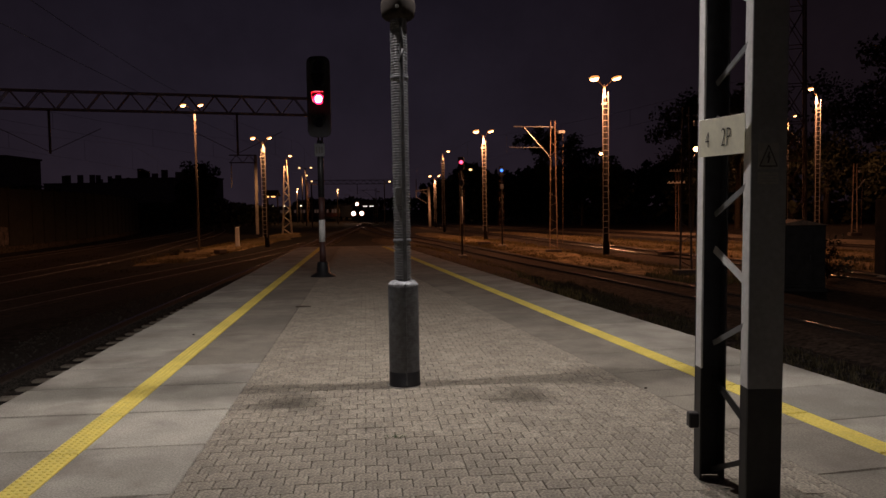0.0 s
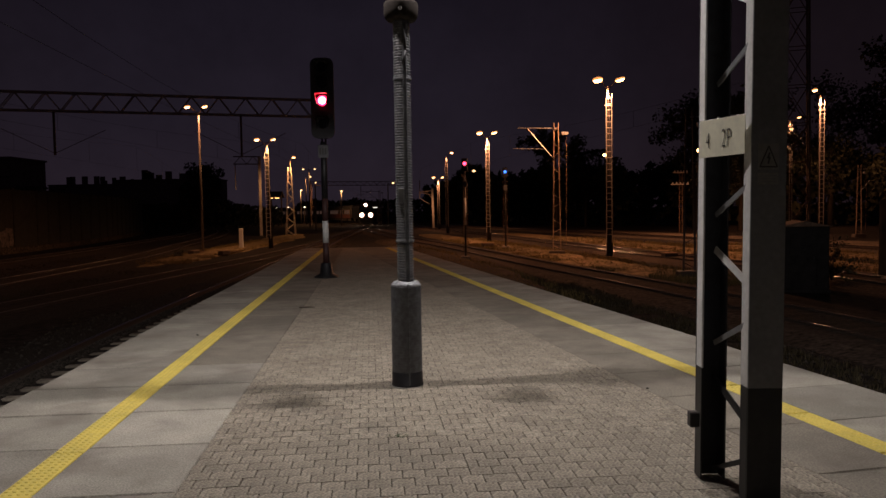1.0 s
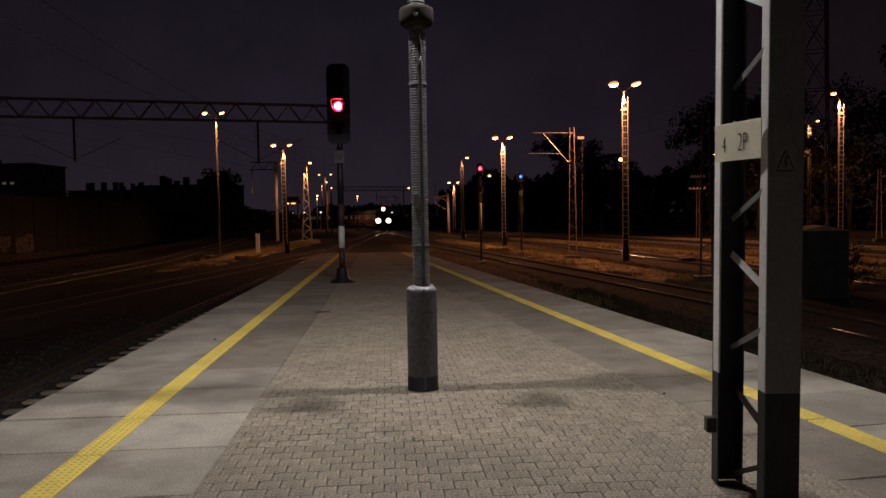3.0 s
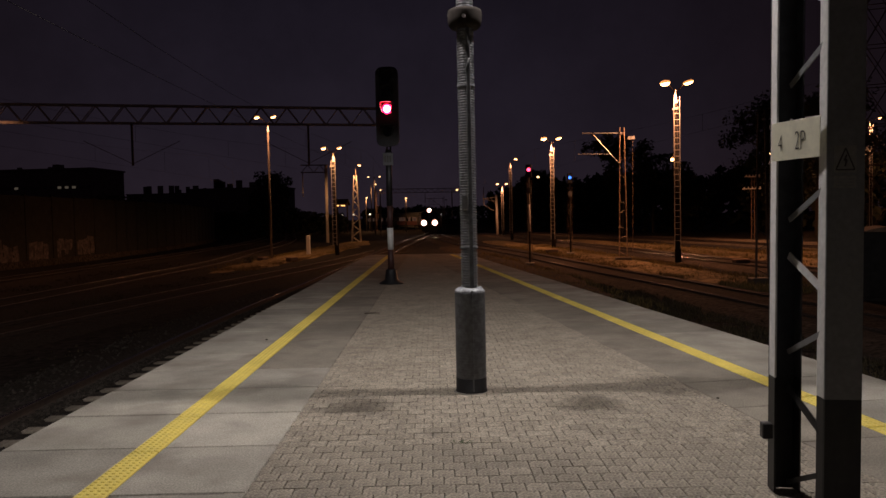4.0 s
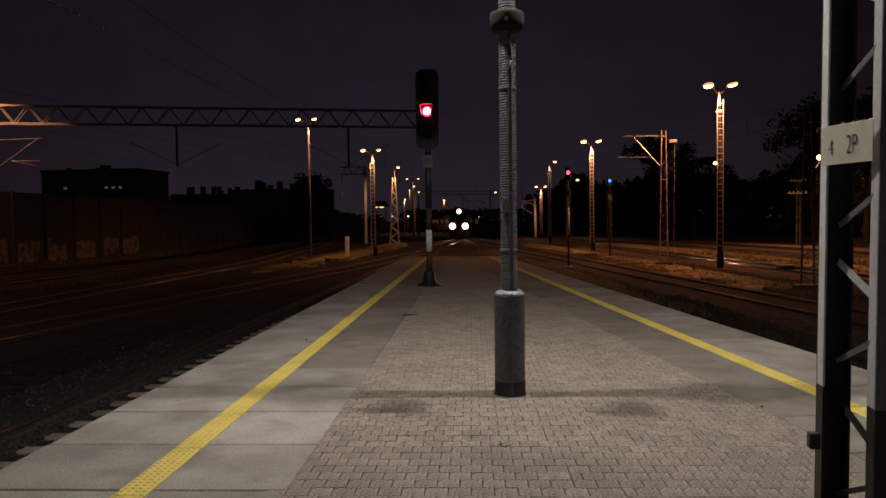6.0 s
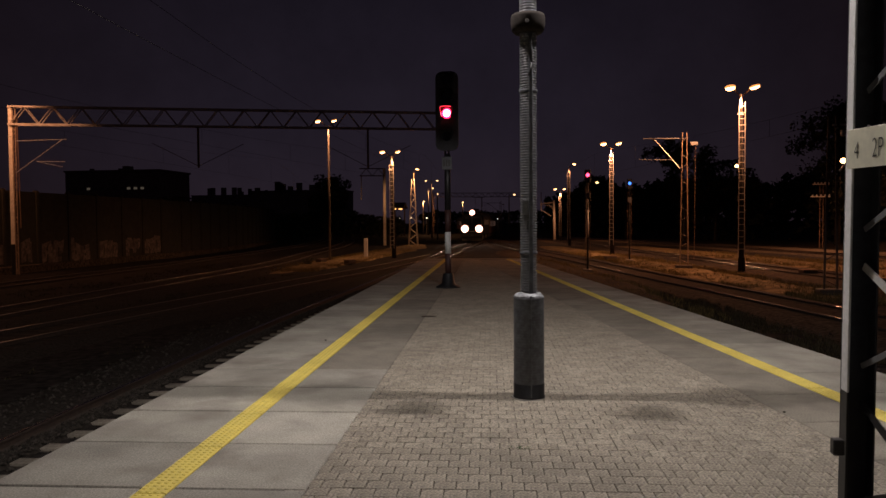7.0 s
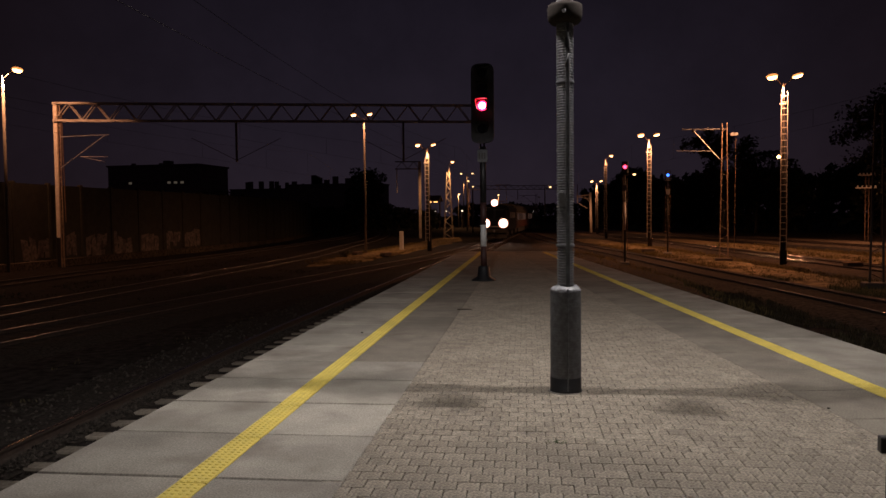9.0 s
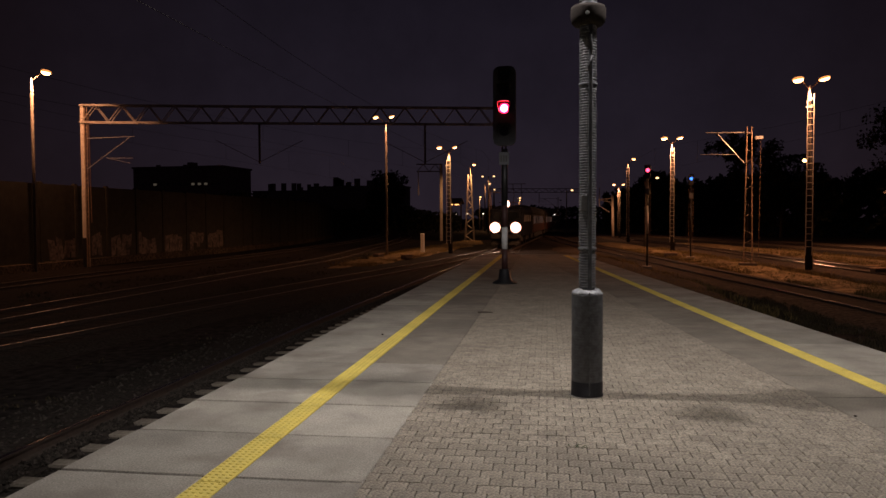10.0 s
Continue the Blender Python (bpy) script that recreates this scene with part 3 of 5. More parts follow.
def pavers():
    """paving blocks in courses across the platform: square ones, with some longer and some short ones among them"""
    course = 0.1425
    widths = (course, course * 1.5, course * 0.5)

    def block(verts, faces, m, w):
        k = len(verts)
        a, t = w / 2 - 0.0025, course / 2 - 0.0009
        for dx, dy, z in ((0.0, 0.0, -0.05), (0.0, 0.0, -0.0085), (0.0038, 0.0022, -0.004)):
            for x, y in ((-a + dx, -t + dy), (a - dx, -t + dy), (a - dx, t - dy), (-a + dx, t - dy)):
                v = m @ Vector((x, y, z))
                verts.append((v.x, v.y, v.z))
        for r in (0, 4):
            for i in range(4):
                j = (i + 1) % 4
                faces.append((k + r + i, k + r + j, k + r + 4 + j, k + r + 4 + i))
        faces.append(tuple(range(k + 8, k + 12)))
    singles = []
    for w in widths:
        verts, faces = [], []
        block(verts, faces, Matrix.Identity(4), w)
        me = bpy.data.meshes.new("paver")
        me.from_pydata(verts, [], faces)
        me.materials.append(PAVER)
        singles.append(me)
    rng = random.Random(2)
    base = Matrix.Rotation(math.atan(0.0985), 4, "Z")
    verts, faces, count = [], [], 0
    for row in range(-95, 260):
        x = -9.0 + (0.5 * course if row % 2 else 0.0)
        waiting = 0
        while x < 9.0:
            # a long block and a short one together take the room of two square ones
            kind, waiting = (2, 0) if waiting else ((1, 1) if rng.random() < 0.025 else (0, 0))
            w = widths[kind]
            p = base @ Vector((x + w / 2, row * course, 0))
            x += w
            if not (left_inner(p.y) - 0.12 < p.x < right_inner(p.y) + 0.12 and -11.3 < p.y < Y1 - 0.2):
                continue
            m = Matrix.Translation((p.x, p.y, rng.uniform(-0.0035, 0.0))) @ base @ Euler((rng.gauss(0, 0.006), rng.gauss(0, 0.006), rng.gauss(0, 0.010))).to_matrix().to_4x4()
            if 3.95 < p.y < 5.6 and -1.9 < p.x < 2.3 and count < 300:
                ob = new("paver", singles[kind])
                ob.parent = platform
                ob.matrix_basis = m
                count += 1
            else:
                block(verts, faces, m, w)
    me = bpy.data.meshes.new("paving_blocks")
    me.from_pydata(verts, [], faces)
    me.materials.append(PAVER)
    rest = new("paving_blocks", me)
    rest.parent = platform
    tagged(rest, kind="stuff")


platform_body()


# ---- things on the platform ----
def platform_lamp(x, y):
    top = thing("platform_lamp", x, y, 0, "ribbed grey lamp post with a thick dark base sleeve", "lamp post", "platform lamps")
    prof = [(0.143, 0.13)]
    z = 0.135
    while z < 0.93:
        prof += [(0.1415, z), (0.1445, z + 0.010), (0.1445, z + 0.018)]
        z += 0.026
    prof += [(0.142, 0.945), (0.125, 0.96)]
    part("base_sleeve", lathe(bmesh.new(), prof, 28), SLEEVE, top, "dark grey ribbed plastic sleeve")
    part("foot_band", lathe(bmesh.new(), [(0.150, 0.0), (0.150, 0.015), (0.146, 0.02), (0.146, 0.13), (0.142, 0.135)], 28), BLACK_PAINT, top, "black painted foot band")
    bm = bmesh.new()
    lathe(bm, [(0.149, 0.002), (0.157, 0.0), (0.166, -0.006)], 28)
    for v in bm.verts:
        v.co += Vector((v.co.x, v.co.y, 0)) * 0.12 * noise.noise(v.co * 9)
    part("mortar_ring", bm, OLD_CONCRETE, top, "pale mortar smeared round the foot")
    bm = bmesh.new()
    lathe(bm, [(0.141, 0.938), (0.1435, 0.952), (0.134, 0.966), (0.112, 0.980), (0.088, 0.990)], 28)
    for v in bm.verts:
        if v.co.z > 0.945:
            v.co += Vector((0, 0, 0.018)) * noise.noise(v.co * 28) + Vector((v.co.x, v.co.y, 0)) * 0.08 * noise.noise(v.co * 20)
    part("sealant_collar", bm, SEAL, top, "pale crumpled sealant collar")
    prof, z = [(0.075, 0.98)], 1.0
    while z < 4.4:
        prof += [(0.066, z), (0.080, z + 0.006), (0.080, z + 0.015), (0.066, z + 0.021)]
        z += 0.0245
    part("ribbed_post", lathe(bmesh.new(), prof, 24), PALE_PAINT, top, "pale grey ribbed post")
    # flat cable channel down the front, with clamps
    bm = bmesh.new()
    box(bm, 0.010, 0.046, -0.090, -0.060, 0.99, 3.40, 0.004)
    part("cable_channel", bm, SLEEVE, top, "dark cable channel")
    bm = bmesh.new()
    box(bm, 0.022, 0.034, -0.153, -0.139, 0.02, 0.97, 0.003)
    part("sleeve_seam", bm, SLEEVE, top)
    for z in (1.35, 2.86):
        part("clamp", lathe(bmesh.new(), [(0.082, z), (0.086, z + 0.004), (0.086, z + 0.022), (0.082, z + 0.026)], 24), SLEEVE, top)
    bm = bmesh.new()
    tube(bm, (0.030, -0.095, 3.36), (0.040, -0.098, 3.12), 0.008)
    tube(bm, (0.040, -0.098, 3.12), (0.010, -0.094, 3.0), 0.008)
    part("loose_cable", bm, RUBBER, top)
    bm = bmesh.new()
    box(bm, -0.055, 0.004, -0.084, -0.060, 1.72, 1.86, 0.004)
    part("small_plate", bm, PALE_PAINT, top, "small pale plate with worn marks")
    bm = bmesh.new()
    lathe(bm, [(0.08, 3.405), (0.128, 3.41), (0.150, 3.435), (0.159, 3.48), (0.160, 3.55), (0.154, 3.575), (0.140, 3.583), (0.08, 3.586)], 28)
    collar = part("round_housing", bm, BROWN, top, "weathered brown round housing")
    bm = bmesh.new()
    tube(bm, (0, -0.158, 3.49), (0, -0.168, 3.49), 0.018, 0.015, 12)
    part("eye", bm, GALVANISED, collar)
    # cross arm with the two lamp heads and added shadow blocks hung under them, over the view
    part("upper_post", lathe(bmesh.new(), [(0.062, 4.3), (0.055, 6.0), (0.055, 6.1)], 16), PALE_PAINT, top)
    bm = bmesh.new()
    tube(bm, (-1.45, -0.18, 6.07), (1.45, 0.10, 6.07), 0.03, n=10)
    part("cross_arm", bm, GALVANISED, top)
    for s, cx, cy in ((-1, -1.157, -0.281), (1, 1.187, -0.098)):
        bm = bmesh.new()
        hy = s * 0.11 - 0.04
        box(bm, s * 1.25 - 0.2, s * 1.25 + 0.2, hy - 0.14, hy + 0.14, 5.9, 6.0, 0.02)
        head = part("lamp_head", bm, GALVANISED, top)
        bm = bmesh.new()
        box(bm, s * 1.25 - 0.17, s * 1.25 + 0.17, hy - 0.11, hy + 0.11, 5.885, 5.898)
        part("diffuser", bm, LAMP_GLOW, head)
        # unseen block added above the view to cast a blob shadow on the paving
        bm = bmesh.new()
        prism(bm, [(cx - 0.115, cy - 0.08), (cx + 0.115, cy - 0.08), (cx + 0.03, cy + 0.09), (cx - 0.03, cy + 0.09)], 3.84, 3.90)
        part("horn_box", bm, GALVANISED, head)
        bm = bmesh.new()
        tube(bm, (cx, cy, 3.89), (cx, hy - 0.12, 5.95), 0.004, n=5)
        part("hanger_rod", bm, GALVANISED, head)
    return top


lamp = platform_lamp(*POLE)
copy_thing(lamp, pose(2.6, -11.0, 0))


def lettering(text, size, m, parent, narrow=1.0):
    """flat painted letters at the pose m"""
    cu = bpy.data.curves.new("lettering", "FONT")
    cu.body, cu.size, cu.extrude, cu.offset = text, size, 0.0006, -0.003
    ob = bpy.data.objects.new("lettering", cu)
    me = bpy.data.meshes.new_from_object(ob)
    bpy.data.objects.remove(ob)
    me.transform(m @ Matrix.Diagonal((narrow, 1, 1, 1)))
    me.materials.append(SIGN_BLACK)
    out = new("lettering", me)
    out.parent = parent
    return out


def lattice_column():
    """steel column of two channels and lacing bars, painted black at the foot"""
    x, y = 1.66, 4.13
    top = thing("lattice_column", x, y, 0, "grey steel lattice column with a black painted foot", "column")
    top.matrix_basis = pose(x, y, 0, 0, 0.6, 0)
    H = 8.0

    def web(y0, x0, x1, z0, z1):
        return box(bmesh.new(), x0, x1, y0, y0 + 0.012, z0, z1, 0.002)

    def flange(y0, xa, z0, z1):
        return box(bmesh.new(), xa, xa + 0.012, y0 + 0.0125, y0 + 0.108, z0, z1, 0.003)
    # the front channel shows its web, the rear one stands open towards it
    # rear recess carries painted shade, the other flanges painted lamp light
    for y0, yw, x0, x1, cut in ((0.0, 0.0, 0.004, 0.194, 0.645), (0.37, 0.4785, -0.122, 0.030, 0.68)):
        ch = part("channel", web(yw, x0, x1, cut, H), SHADED_GREY if yw else GREY_PAINT, top, "web in grey with painted shade" if yw else "grey painted web")
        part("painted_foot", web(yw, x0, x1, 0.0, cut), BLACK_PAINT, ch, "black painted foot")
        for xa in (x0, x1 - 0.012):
            part("flange", flange(y0, xa, cut, H), SHADED_GREY if yw and xa > x0 else LIT_GREY, ch, "flange in grey with painted shade" if yw and xa > x0 else "grey flange with painted lamp light")
            part("painted_foot", flange(y0, xa, 0.0, cut), BLACK_PAINT, ch, "black painted foot")
    # lacing bars between the channels, zigzag
    for i in range(18):
        z = 0.145 + i * 0.385
        drop = 0.09 if i % 2 else -0.09
        a, b = Vector((-0.035, 0.42, z + drop)), Vector((0.016, 0.03, z - drop))
        d = (b - a).normalized()
        n = d.cross(Vector((-0.93, -0.36, 0))).normalized() * (0.021 if i % 2 else 0.015)
        n2 = Vector((-0.93, -0.36, 0)) * 0.005
        bm = bmesh.new()
        vs = [bm.verts.new(p + s * n + s2 * n2) for p in (a, b) for s in (-1, 1) for s2 in (-1, 1)]
        for f in ((0, 1, 3, 2), (4, 6, 7, 5), (0, 2, 6, 4), (1, 5, 7, 3), (0, 4, 5, 1), (2, 3, 7, 6)):
            bm.faces.new([vs[k] for k in f])
        # falling bars get the lamp-lit grey, rising ones the plain grey
        part("lacing_bar", bm, BLACK_PAINT if z < 0.6 else LIT_GREY if i % 2 else GREY_PAINT, top)
    bm = bmesh.new()
    box(bm, -0.20, -0.14, 0.34, 0.40, 0.33, 0.42, 0.006)
    part("bolt_block", bm, BLACK_PAINT, top)
    bm = bmesh.new()
    box(bm, -0.20, 0.26, -0.06, 0.54, -0.09, -0.045, 0.01)
    part("footing", bm, SAND, top, "dark concrete footing below the paving")
    # number plate across the two left flanges
    u = Vector((0.125, -0.37, 0)).normalized()
    m = Matrix((( u.x, 0, u.y, -0.150), (u.y, 0, -u.x, 0.375), (0, 1, 0, 1.93), (0, 0, 0, 1)))
    bm = bmesh.new()
    box(bm, 0.0, 0.385, 0.0, 0.215, 0.0, 0.004, 0.001)
    bm.transform(m)
    plate = part("number_plate", bm, SIGN_WHITE, top, "white enamel plate lettered 4 2P")
    lettering("4", 0.135, m @ Matrix.Translation((0.060, 0.050, 0.0075)), plate, 0.55)
    lettering("2P", 0.15, m @ Matrix.Translation((0.195, 0.050, 0.0075)), plate, 0.55)
    # warning plates on the front channel
    bm = bmesh.new()
    box(bm, 0.038, 0.149, -0.005, -0.0012, 1.843, 1.983)
    warn = part("warning_plate", bm, SIGN_OLD, top, "faded high-voltage warning plate")
    bm = bmesh.new()
    tri = [(0.0935, 1.970), (0.141, 1.858), (0.046, 1.858)]
    for (x0, z0), (x1, z1) in zip(tri, tri[1:] + tri[:1]):
        tube(bm, (x0, -0.0062, z0), (x1, -0.0062, z1), 0.0035, n=4)
    part("triangle_outline", bm, SIGN_BLACK, warn)
    bm = bmesh.new()
    for p, q in (((0.099, 1.935), (0.088, 1.905)), ((0.088, 1.905), (0.100, 1.909)), ((0.100, 1.909), (0.091, 1.874))):
        tube(bm, (p[0], -0.0062, p[1]), (q[0], -0.0062, q[1]), 0.0045, n=4)
    part("flash_mark", bm, SIGN_BLACK, warn)
    bm = bmesh.new()
    box(bm, 0.038, 0.148, -0.005, -0.0012, 1.763, 1.826)
    note = part("small_plate", bm, SIGN_OLD, top, "faded plate with worn writing")
    for z in (1.809, 1.793, 1.777):
        bm = bmesh.new()
        box(bm, 0.048, 0.138, -0.0075, -0.0062, z - 0.0025, z + 0.0025)
        part("writing_bar", bm, GREY_PAINT, note)
    return top


column = lattice_column()


def signal_mast():
    top = thing("platform_signal", -2.97, 19.1, 0, "tall railway signal with banded post showing red", "railway signal")
    part("foot", lathe(bmesh.new(), [(0.32, 0), (0.30, 0.03), (0.17, 0.10), (0.14, 0.35), (0.12, 0.37)], 20), BLACK_PAINT, top, "black cone foot")
    for z0, z1, m in ((0.37, 0.87, SIGNAL_RED), (0.87, 1.42, SIGNAL_WHITE), (1.42, 1.98, SIGNAL_RED), (1.98, 3.4, BLACK_PAINT)):
        part("post_band", lathe(bmesh.new(), [(0.078, z0), (0.078, z1)], 20), m, top)
    bm = bmesh.new()
    box(bm, -0.13, 0.13, -0.10, -0.085, 3.0, 3.32, 0.005)
    plate = part("number_plate", bm, SLEEVE, top, "small grey plate")
    for i in range(3):
        bm = bmesh.new()
        box(bm, -0.09 + i * 0.065, -0.05 + i * 0.065, -0.106, -0.1005, 3.08, 3.24)
        part("mark_bar", bm, SIGN_BLACK, plate)
    bm = bmesh.new()
    rim = [(0.29 * math.copysign(abs(math.cos(math.pi * 2 * (k + 0.5) / 20)) ** 0.55, math.cos(math.pi * 2 * (k + 0.5) / 20)),
            (5.20 if k < 10 else 3.76) + 0.28 * math.copysign(abs(math.sin(math.pi * 2 * (k + 0.5) / 20)) ** 0.55, math.sin(math.pi * 2 * (k + 0.5) / 20))) for k in range(20)]
    rings = [[bm.verts.new((x, y, z)) for x, z in rim] for y in (-0.06, 0.02)]
    bm.faces.new(rings[0])
    bm.faces.new(rings[1][::-1])
    for k in range(20):
        bm.faces.new((rings[0][k], rings[1][k], rings[1][(k + 1) % 20], rings[0][(k + 1) % 20]))
    head = part("signal_head", bm, SIGNAL_BLACK, top, "black signal head with rounded ends")
    for z in (3.85, 4.42, 4.85, 5.25):
        bm = bmesh.new()
        # a broad hood: flat above, its cheeks drawn in downwards
        rim = [(0.12, -0.09), (0.165, 0.10), (0.15, 0.165), (0.0, 0.175), (-0.15, 0.165), (-0.165, 0.10), (-0.12, -0.09)]
        for (x0, z0), (x1, z1) in zip(rim, rim[1:]):
            bm.faces.new([bm.verts.new((x, yy, z + h)) for x, yy, h in ((x0, -0.06, z0), (x1, -0.06, z1), (x1, -0.26, z1), (x0, -0.26, z0))])
        hood = part("hood", bm, LIT_HOOD if z == 4.42 else BLACK_PAINT, head)
        sol = hood.modifiers.new("thick", "SOLIDIFY")
        sol.thickness = 0.008
        bm = bmesh.new()
        tube(bm, (0, -0.06, z), (0, -0.075, z), 0.125, 0.12, 20)
        lens = part("lens", bm, RED_GLOW if z == 4.42 else GLASS, head, "glowing red lens" if z == 4.42 else "")
        if z == 4.42:
            bm = bmesh.new()
            tube(bm, (0, -0.076, z), (0, -0.079, z), 0.085, 0.085, 20)
            part("lamp_core", bm, RED_CORE, lens)
    return top


signal_mast()


# ---- masts and lamps of the yard ----
def bar(name, p, q, r, mat, top, n=6, label=""):
    bm = bmesh.new()
    tube(bm, p, q, r, n=n)
    return part(name, bm, mat, top, label)


def lamp_mast(x, y, height, heads, label, ladder=True, watts=900, lattice=False, rz=0.0, low_lamp=0.0, colour=SODIUM, cone=170, bowl=0.66, edge=0.5, tilt=0.0):
    """heads: +1 and -1 for the sides that carry a lamp"""
    top = thing("yard_lamp", x, y, GZ, label, "lamp mast", "yard lamps", rz=rz)
    if lattice:
        for sx in (-1, 1):
            for sy in (-1, 1):
                bm = bmesh.new()
                tube(bm, (sx * 0.55, sy * 0.3, 0), (sx * 0.16, sy * 0.12, height - 0.9), 0.045, 0.035, 5)
                part("leg", bm, PALE_MAST, top)
        k = 11
        for i in range(k):
            z0, z1 = (height - 1.0) * i / k, (height - 1.0) * (i + 1) / k
            w0, w1 = 0.55 - 0.39 * i / k, 0.55 - 0.39 * (i + 1) / k
            s = 1 if i % 2 else -1
            bm = bmesh.new()
            tube(bm, (-s * w0, -0.3 + 0.18 * i / k, z0), (s * w1, -0.3 + 0.18 * (i + 1) / k, z1), 0.03, n=4)
            tube(bm, (-s * w0, 0.3 - 0.18 * i / k, z0), (s * w1, 0.3 - 0.18 * (i + 1) / k, z1), 0.03, n=4)
            part("brace", bm, PALE_MAST, top)
        bm = bmesh.new()
        tube(bm, (0.12, 0, height - 2.4), (0.12, 0, height + 0.1), 0.05, 0.035, 8)
        part("head_pole", bm, RUSTY_LATTICE, top)
    else:
        w = 0.10 if ladder else 0.082
        if ladder:
            bm = bmesh.new()
            tube(bm, (0.10, 0.06, -0.1), (0.0, 0.0, height - 0.78), 0.185, 0.088, 16)
            part("pole", bm, TAR_MAST, top)
        else:
            part("pole", lathe(bmesh.new(), [(w, 0), (w * 0.95, height * 0.5), (w * 0.85, height - 0.78)], 14), MAST, top)
        part("cap", lathe(bmesh.new(), [(w * 0.85, height - 0.78), (w * 0.98, height - 0.76), (w * 0.98, height - 0.66), (0.05, height - 0.2), (0.03, height)], 14), PALE_MAST, top, "pale pointed cap")
    if ladder:
        bm = bmesh.new()
        for sx in (-0.14, 0.17):
            box(bm, sx - 0.016, sx + 0.016, -0.27, -0.225, 0.8, height - (0.75 if sx < 0 else 0.45))
        lad = part("ladder", bm, LADDER, top, "pale steel ladder")
        z = height - 0.72
        while z > 1.0:
            bm = bmesh.new()
            box(bm, -0.13, 0.16, -0.262, -0.232, z, z + 0.03)
            part("rung", bm, LADDER, lad)
            z -= 0.335
        bm = bmesh.new()
        box(bm, -0.24, 0.10, -0.285, -0.262, height - 1.16, height - 1.10)
        part("ladder_stay", bm, LADDER, lad)
    if low_lamp:
        bm = bmesh.new()
        lathe(bm, [(0.03, low_lamp - 0.08), (0.09, low_lamp - 0.05), (0.10, low_lamp), (0.04, low_lamp + 0.08)], 10, -0.28, -0.4)
        part("low_bowl", bm, SODIUM_GLOW, top, "small glowing bowl")
        bar("low_arm", (0, 0, low_lamp + 0.1), (-0.28, -0.4, low_lamp + 0.1), 0.025, RUST, top)
    for s in heads:
        bm = bmesh.new()
        tube(bm, (0, 0, height - 0.2), (s * 0.45, -0.3, height + 0.25), 0.03)
        part("arm", bm, RUST, top)
        # the lamp on the near arm is turned towards the line, the other one looks away
        away = s > 0 and len(heads) > 1
        lean = pose(s * (0.59 if away else 0.66), -0.5, height + 0.26, 0, -15 if away else 8 * s, 0) @ Matrix.Diagonal((bowl, bowl * 0.75, bowl * (0.60 if away else 0.80), 1))
        bm = bmesh.new()
        box(bm, -0.13, 0.13, 0.10, 0.36, 0.06, 0.22, 0.04)
        bm.transform(lean)
        head = part("lamp_head", bm, RUST, top)
        bm = bmesh.new()
        lathe(bm, [(0.05, -0.22), (0.17, -0.19), (0.255, -0.11), (0.275, 0.0), (0.24, 0.09), (0.14, 0.15), (0.04, 0.17)], 16)
        bm.transform(lean)
        part("glowing_bowl", bm, SODIUM_GLOW, head, "glowing sodium bowl")
        # upper shell glows amber to draw the orange halo round the bowl
        bm = bmesh.new()
        lathe(bm, [(0.270, 0.0), (0.315, 0.01), (0.325, 0.04), (0.29, 0.11), (0.19, 0.185), (0.04, 0.215)], 16)
        bm.transform(lean)
        part("canopy", bm, HALO_GLOW, head, "amber shell glowing as the lamp's halo")
        if watts:
            c, sn = math.cos(radians(rz)), math.sin(radians(rz))
            spot_light("sodium_light", (x + s * 0.68 * c, y + s * 0.68 * sn - 0.7, GZ + height - 0.02), watts, colour, cone, 0.15, edge, tilt)
    return top


Hm = -GZ
lamp_mast(9.4, 43.3, 8.52 + Hm, (-1, 1), "tall concrete lamp mast with ladder and two sodium lamps", watts=1800, low_lamp=5.75, bowl=0.92)
lamp_mast(3.83, 65.5, 7.9 + Hm, (-1, 1), "concrete lamp mast with ladder and two sodium lamps", watts=1800, bowl=0.85)
lamp_mast(0.4, 90.0, 8.1 + Hm, (1,), "far concrete lamp mast with one sodium lamp", watts=500)
lamp_mast(-0.7, 108, 6.0 + Hm, (-1, 1), "far concrete lamp mast with ladder", watts=900)
lamp_mast(27.25, 55.0, 9.5 + Hm, (-1,), "concrete lamp mast with ladder behind the column", watts=2800)
lamp_mast(40.65, 89.2, 11.5 + Hm, (-1.4, 1.4), "far lamp mast with two small lamps", watts=1500)
lamp_mast(-17.5, 54.9, 9.0 + Hm, (-1, 1), "slender lamp mast with two sodium lamps", ladder=False, watts=290)
lamp_mast(-13.6, 59.0, 7.0 + Hm, (-1, 1), "lamp mast with ladder beside the points, two sodium lamps", watts=520, colour=WARM)
lamp_mast(-31.0, 34.75, 9.3 + Hm, (1.05,), "slender lamp mast by the barrier wall", ladder=False, watts=1250, rz=42, cone=174, bowl=0.85, edge=0.12, tilt=19)
lamp_mast(-18.3, 90.6, 7.9 + Hm, (1,), "steel lattice lamp tower with one sodium lamp", ladder=False, watts=950, lattice=True, colour=WARM)

# ---- barrier wall, far buildings, trees ----
WALL_LINE = [(-30.3, 20), (-31.3, 32.4), (-32.1, 42), (-32.7, 52), (-33.3, 62), (-36.5, 82), (-43, 108)]


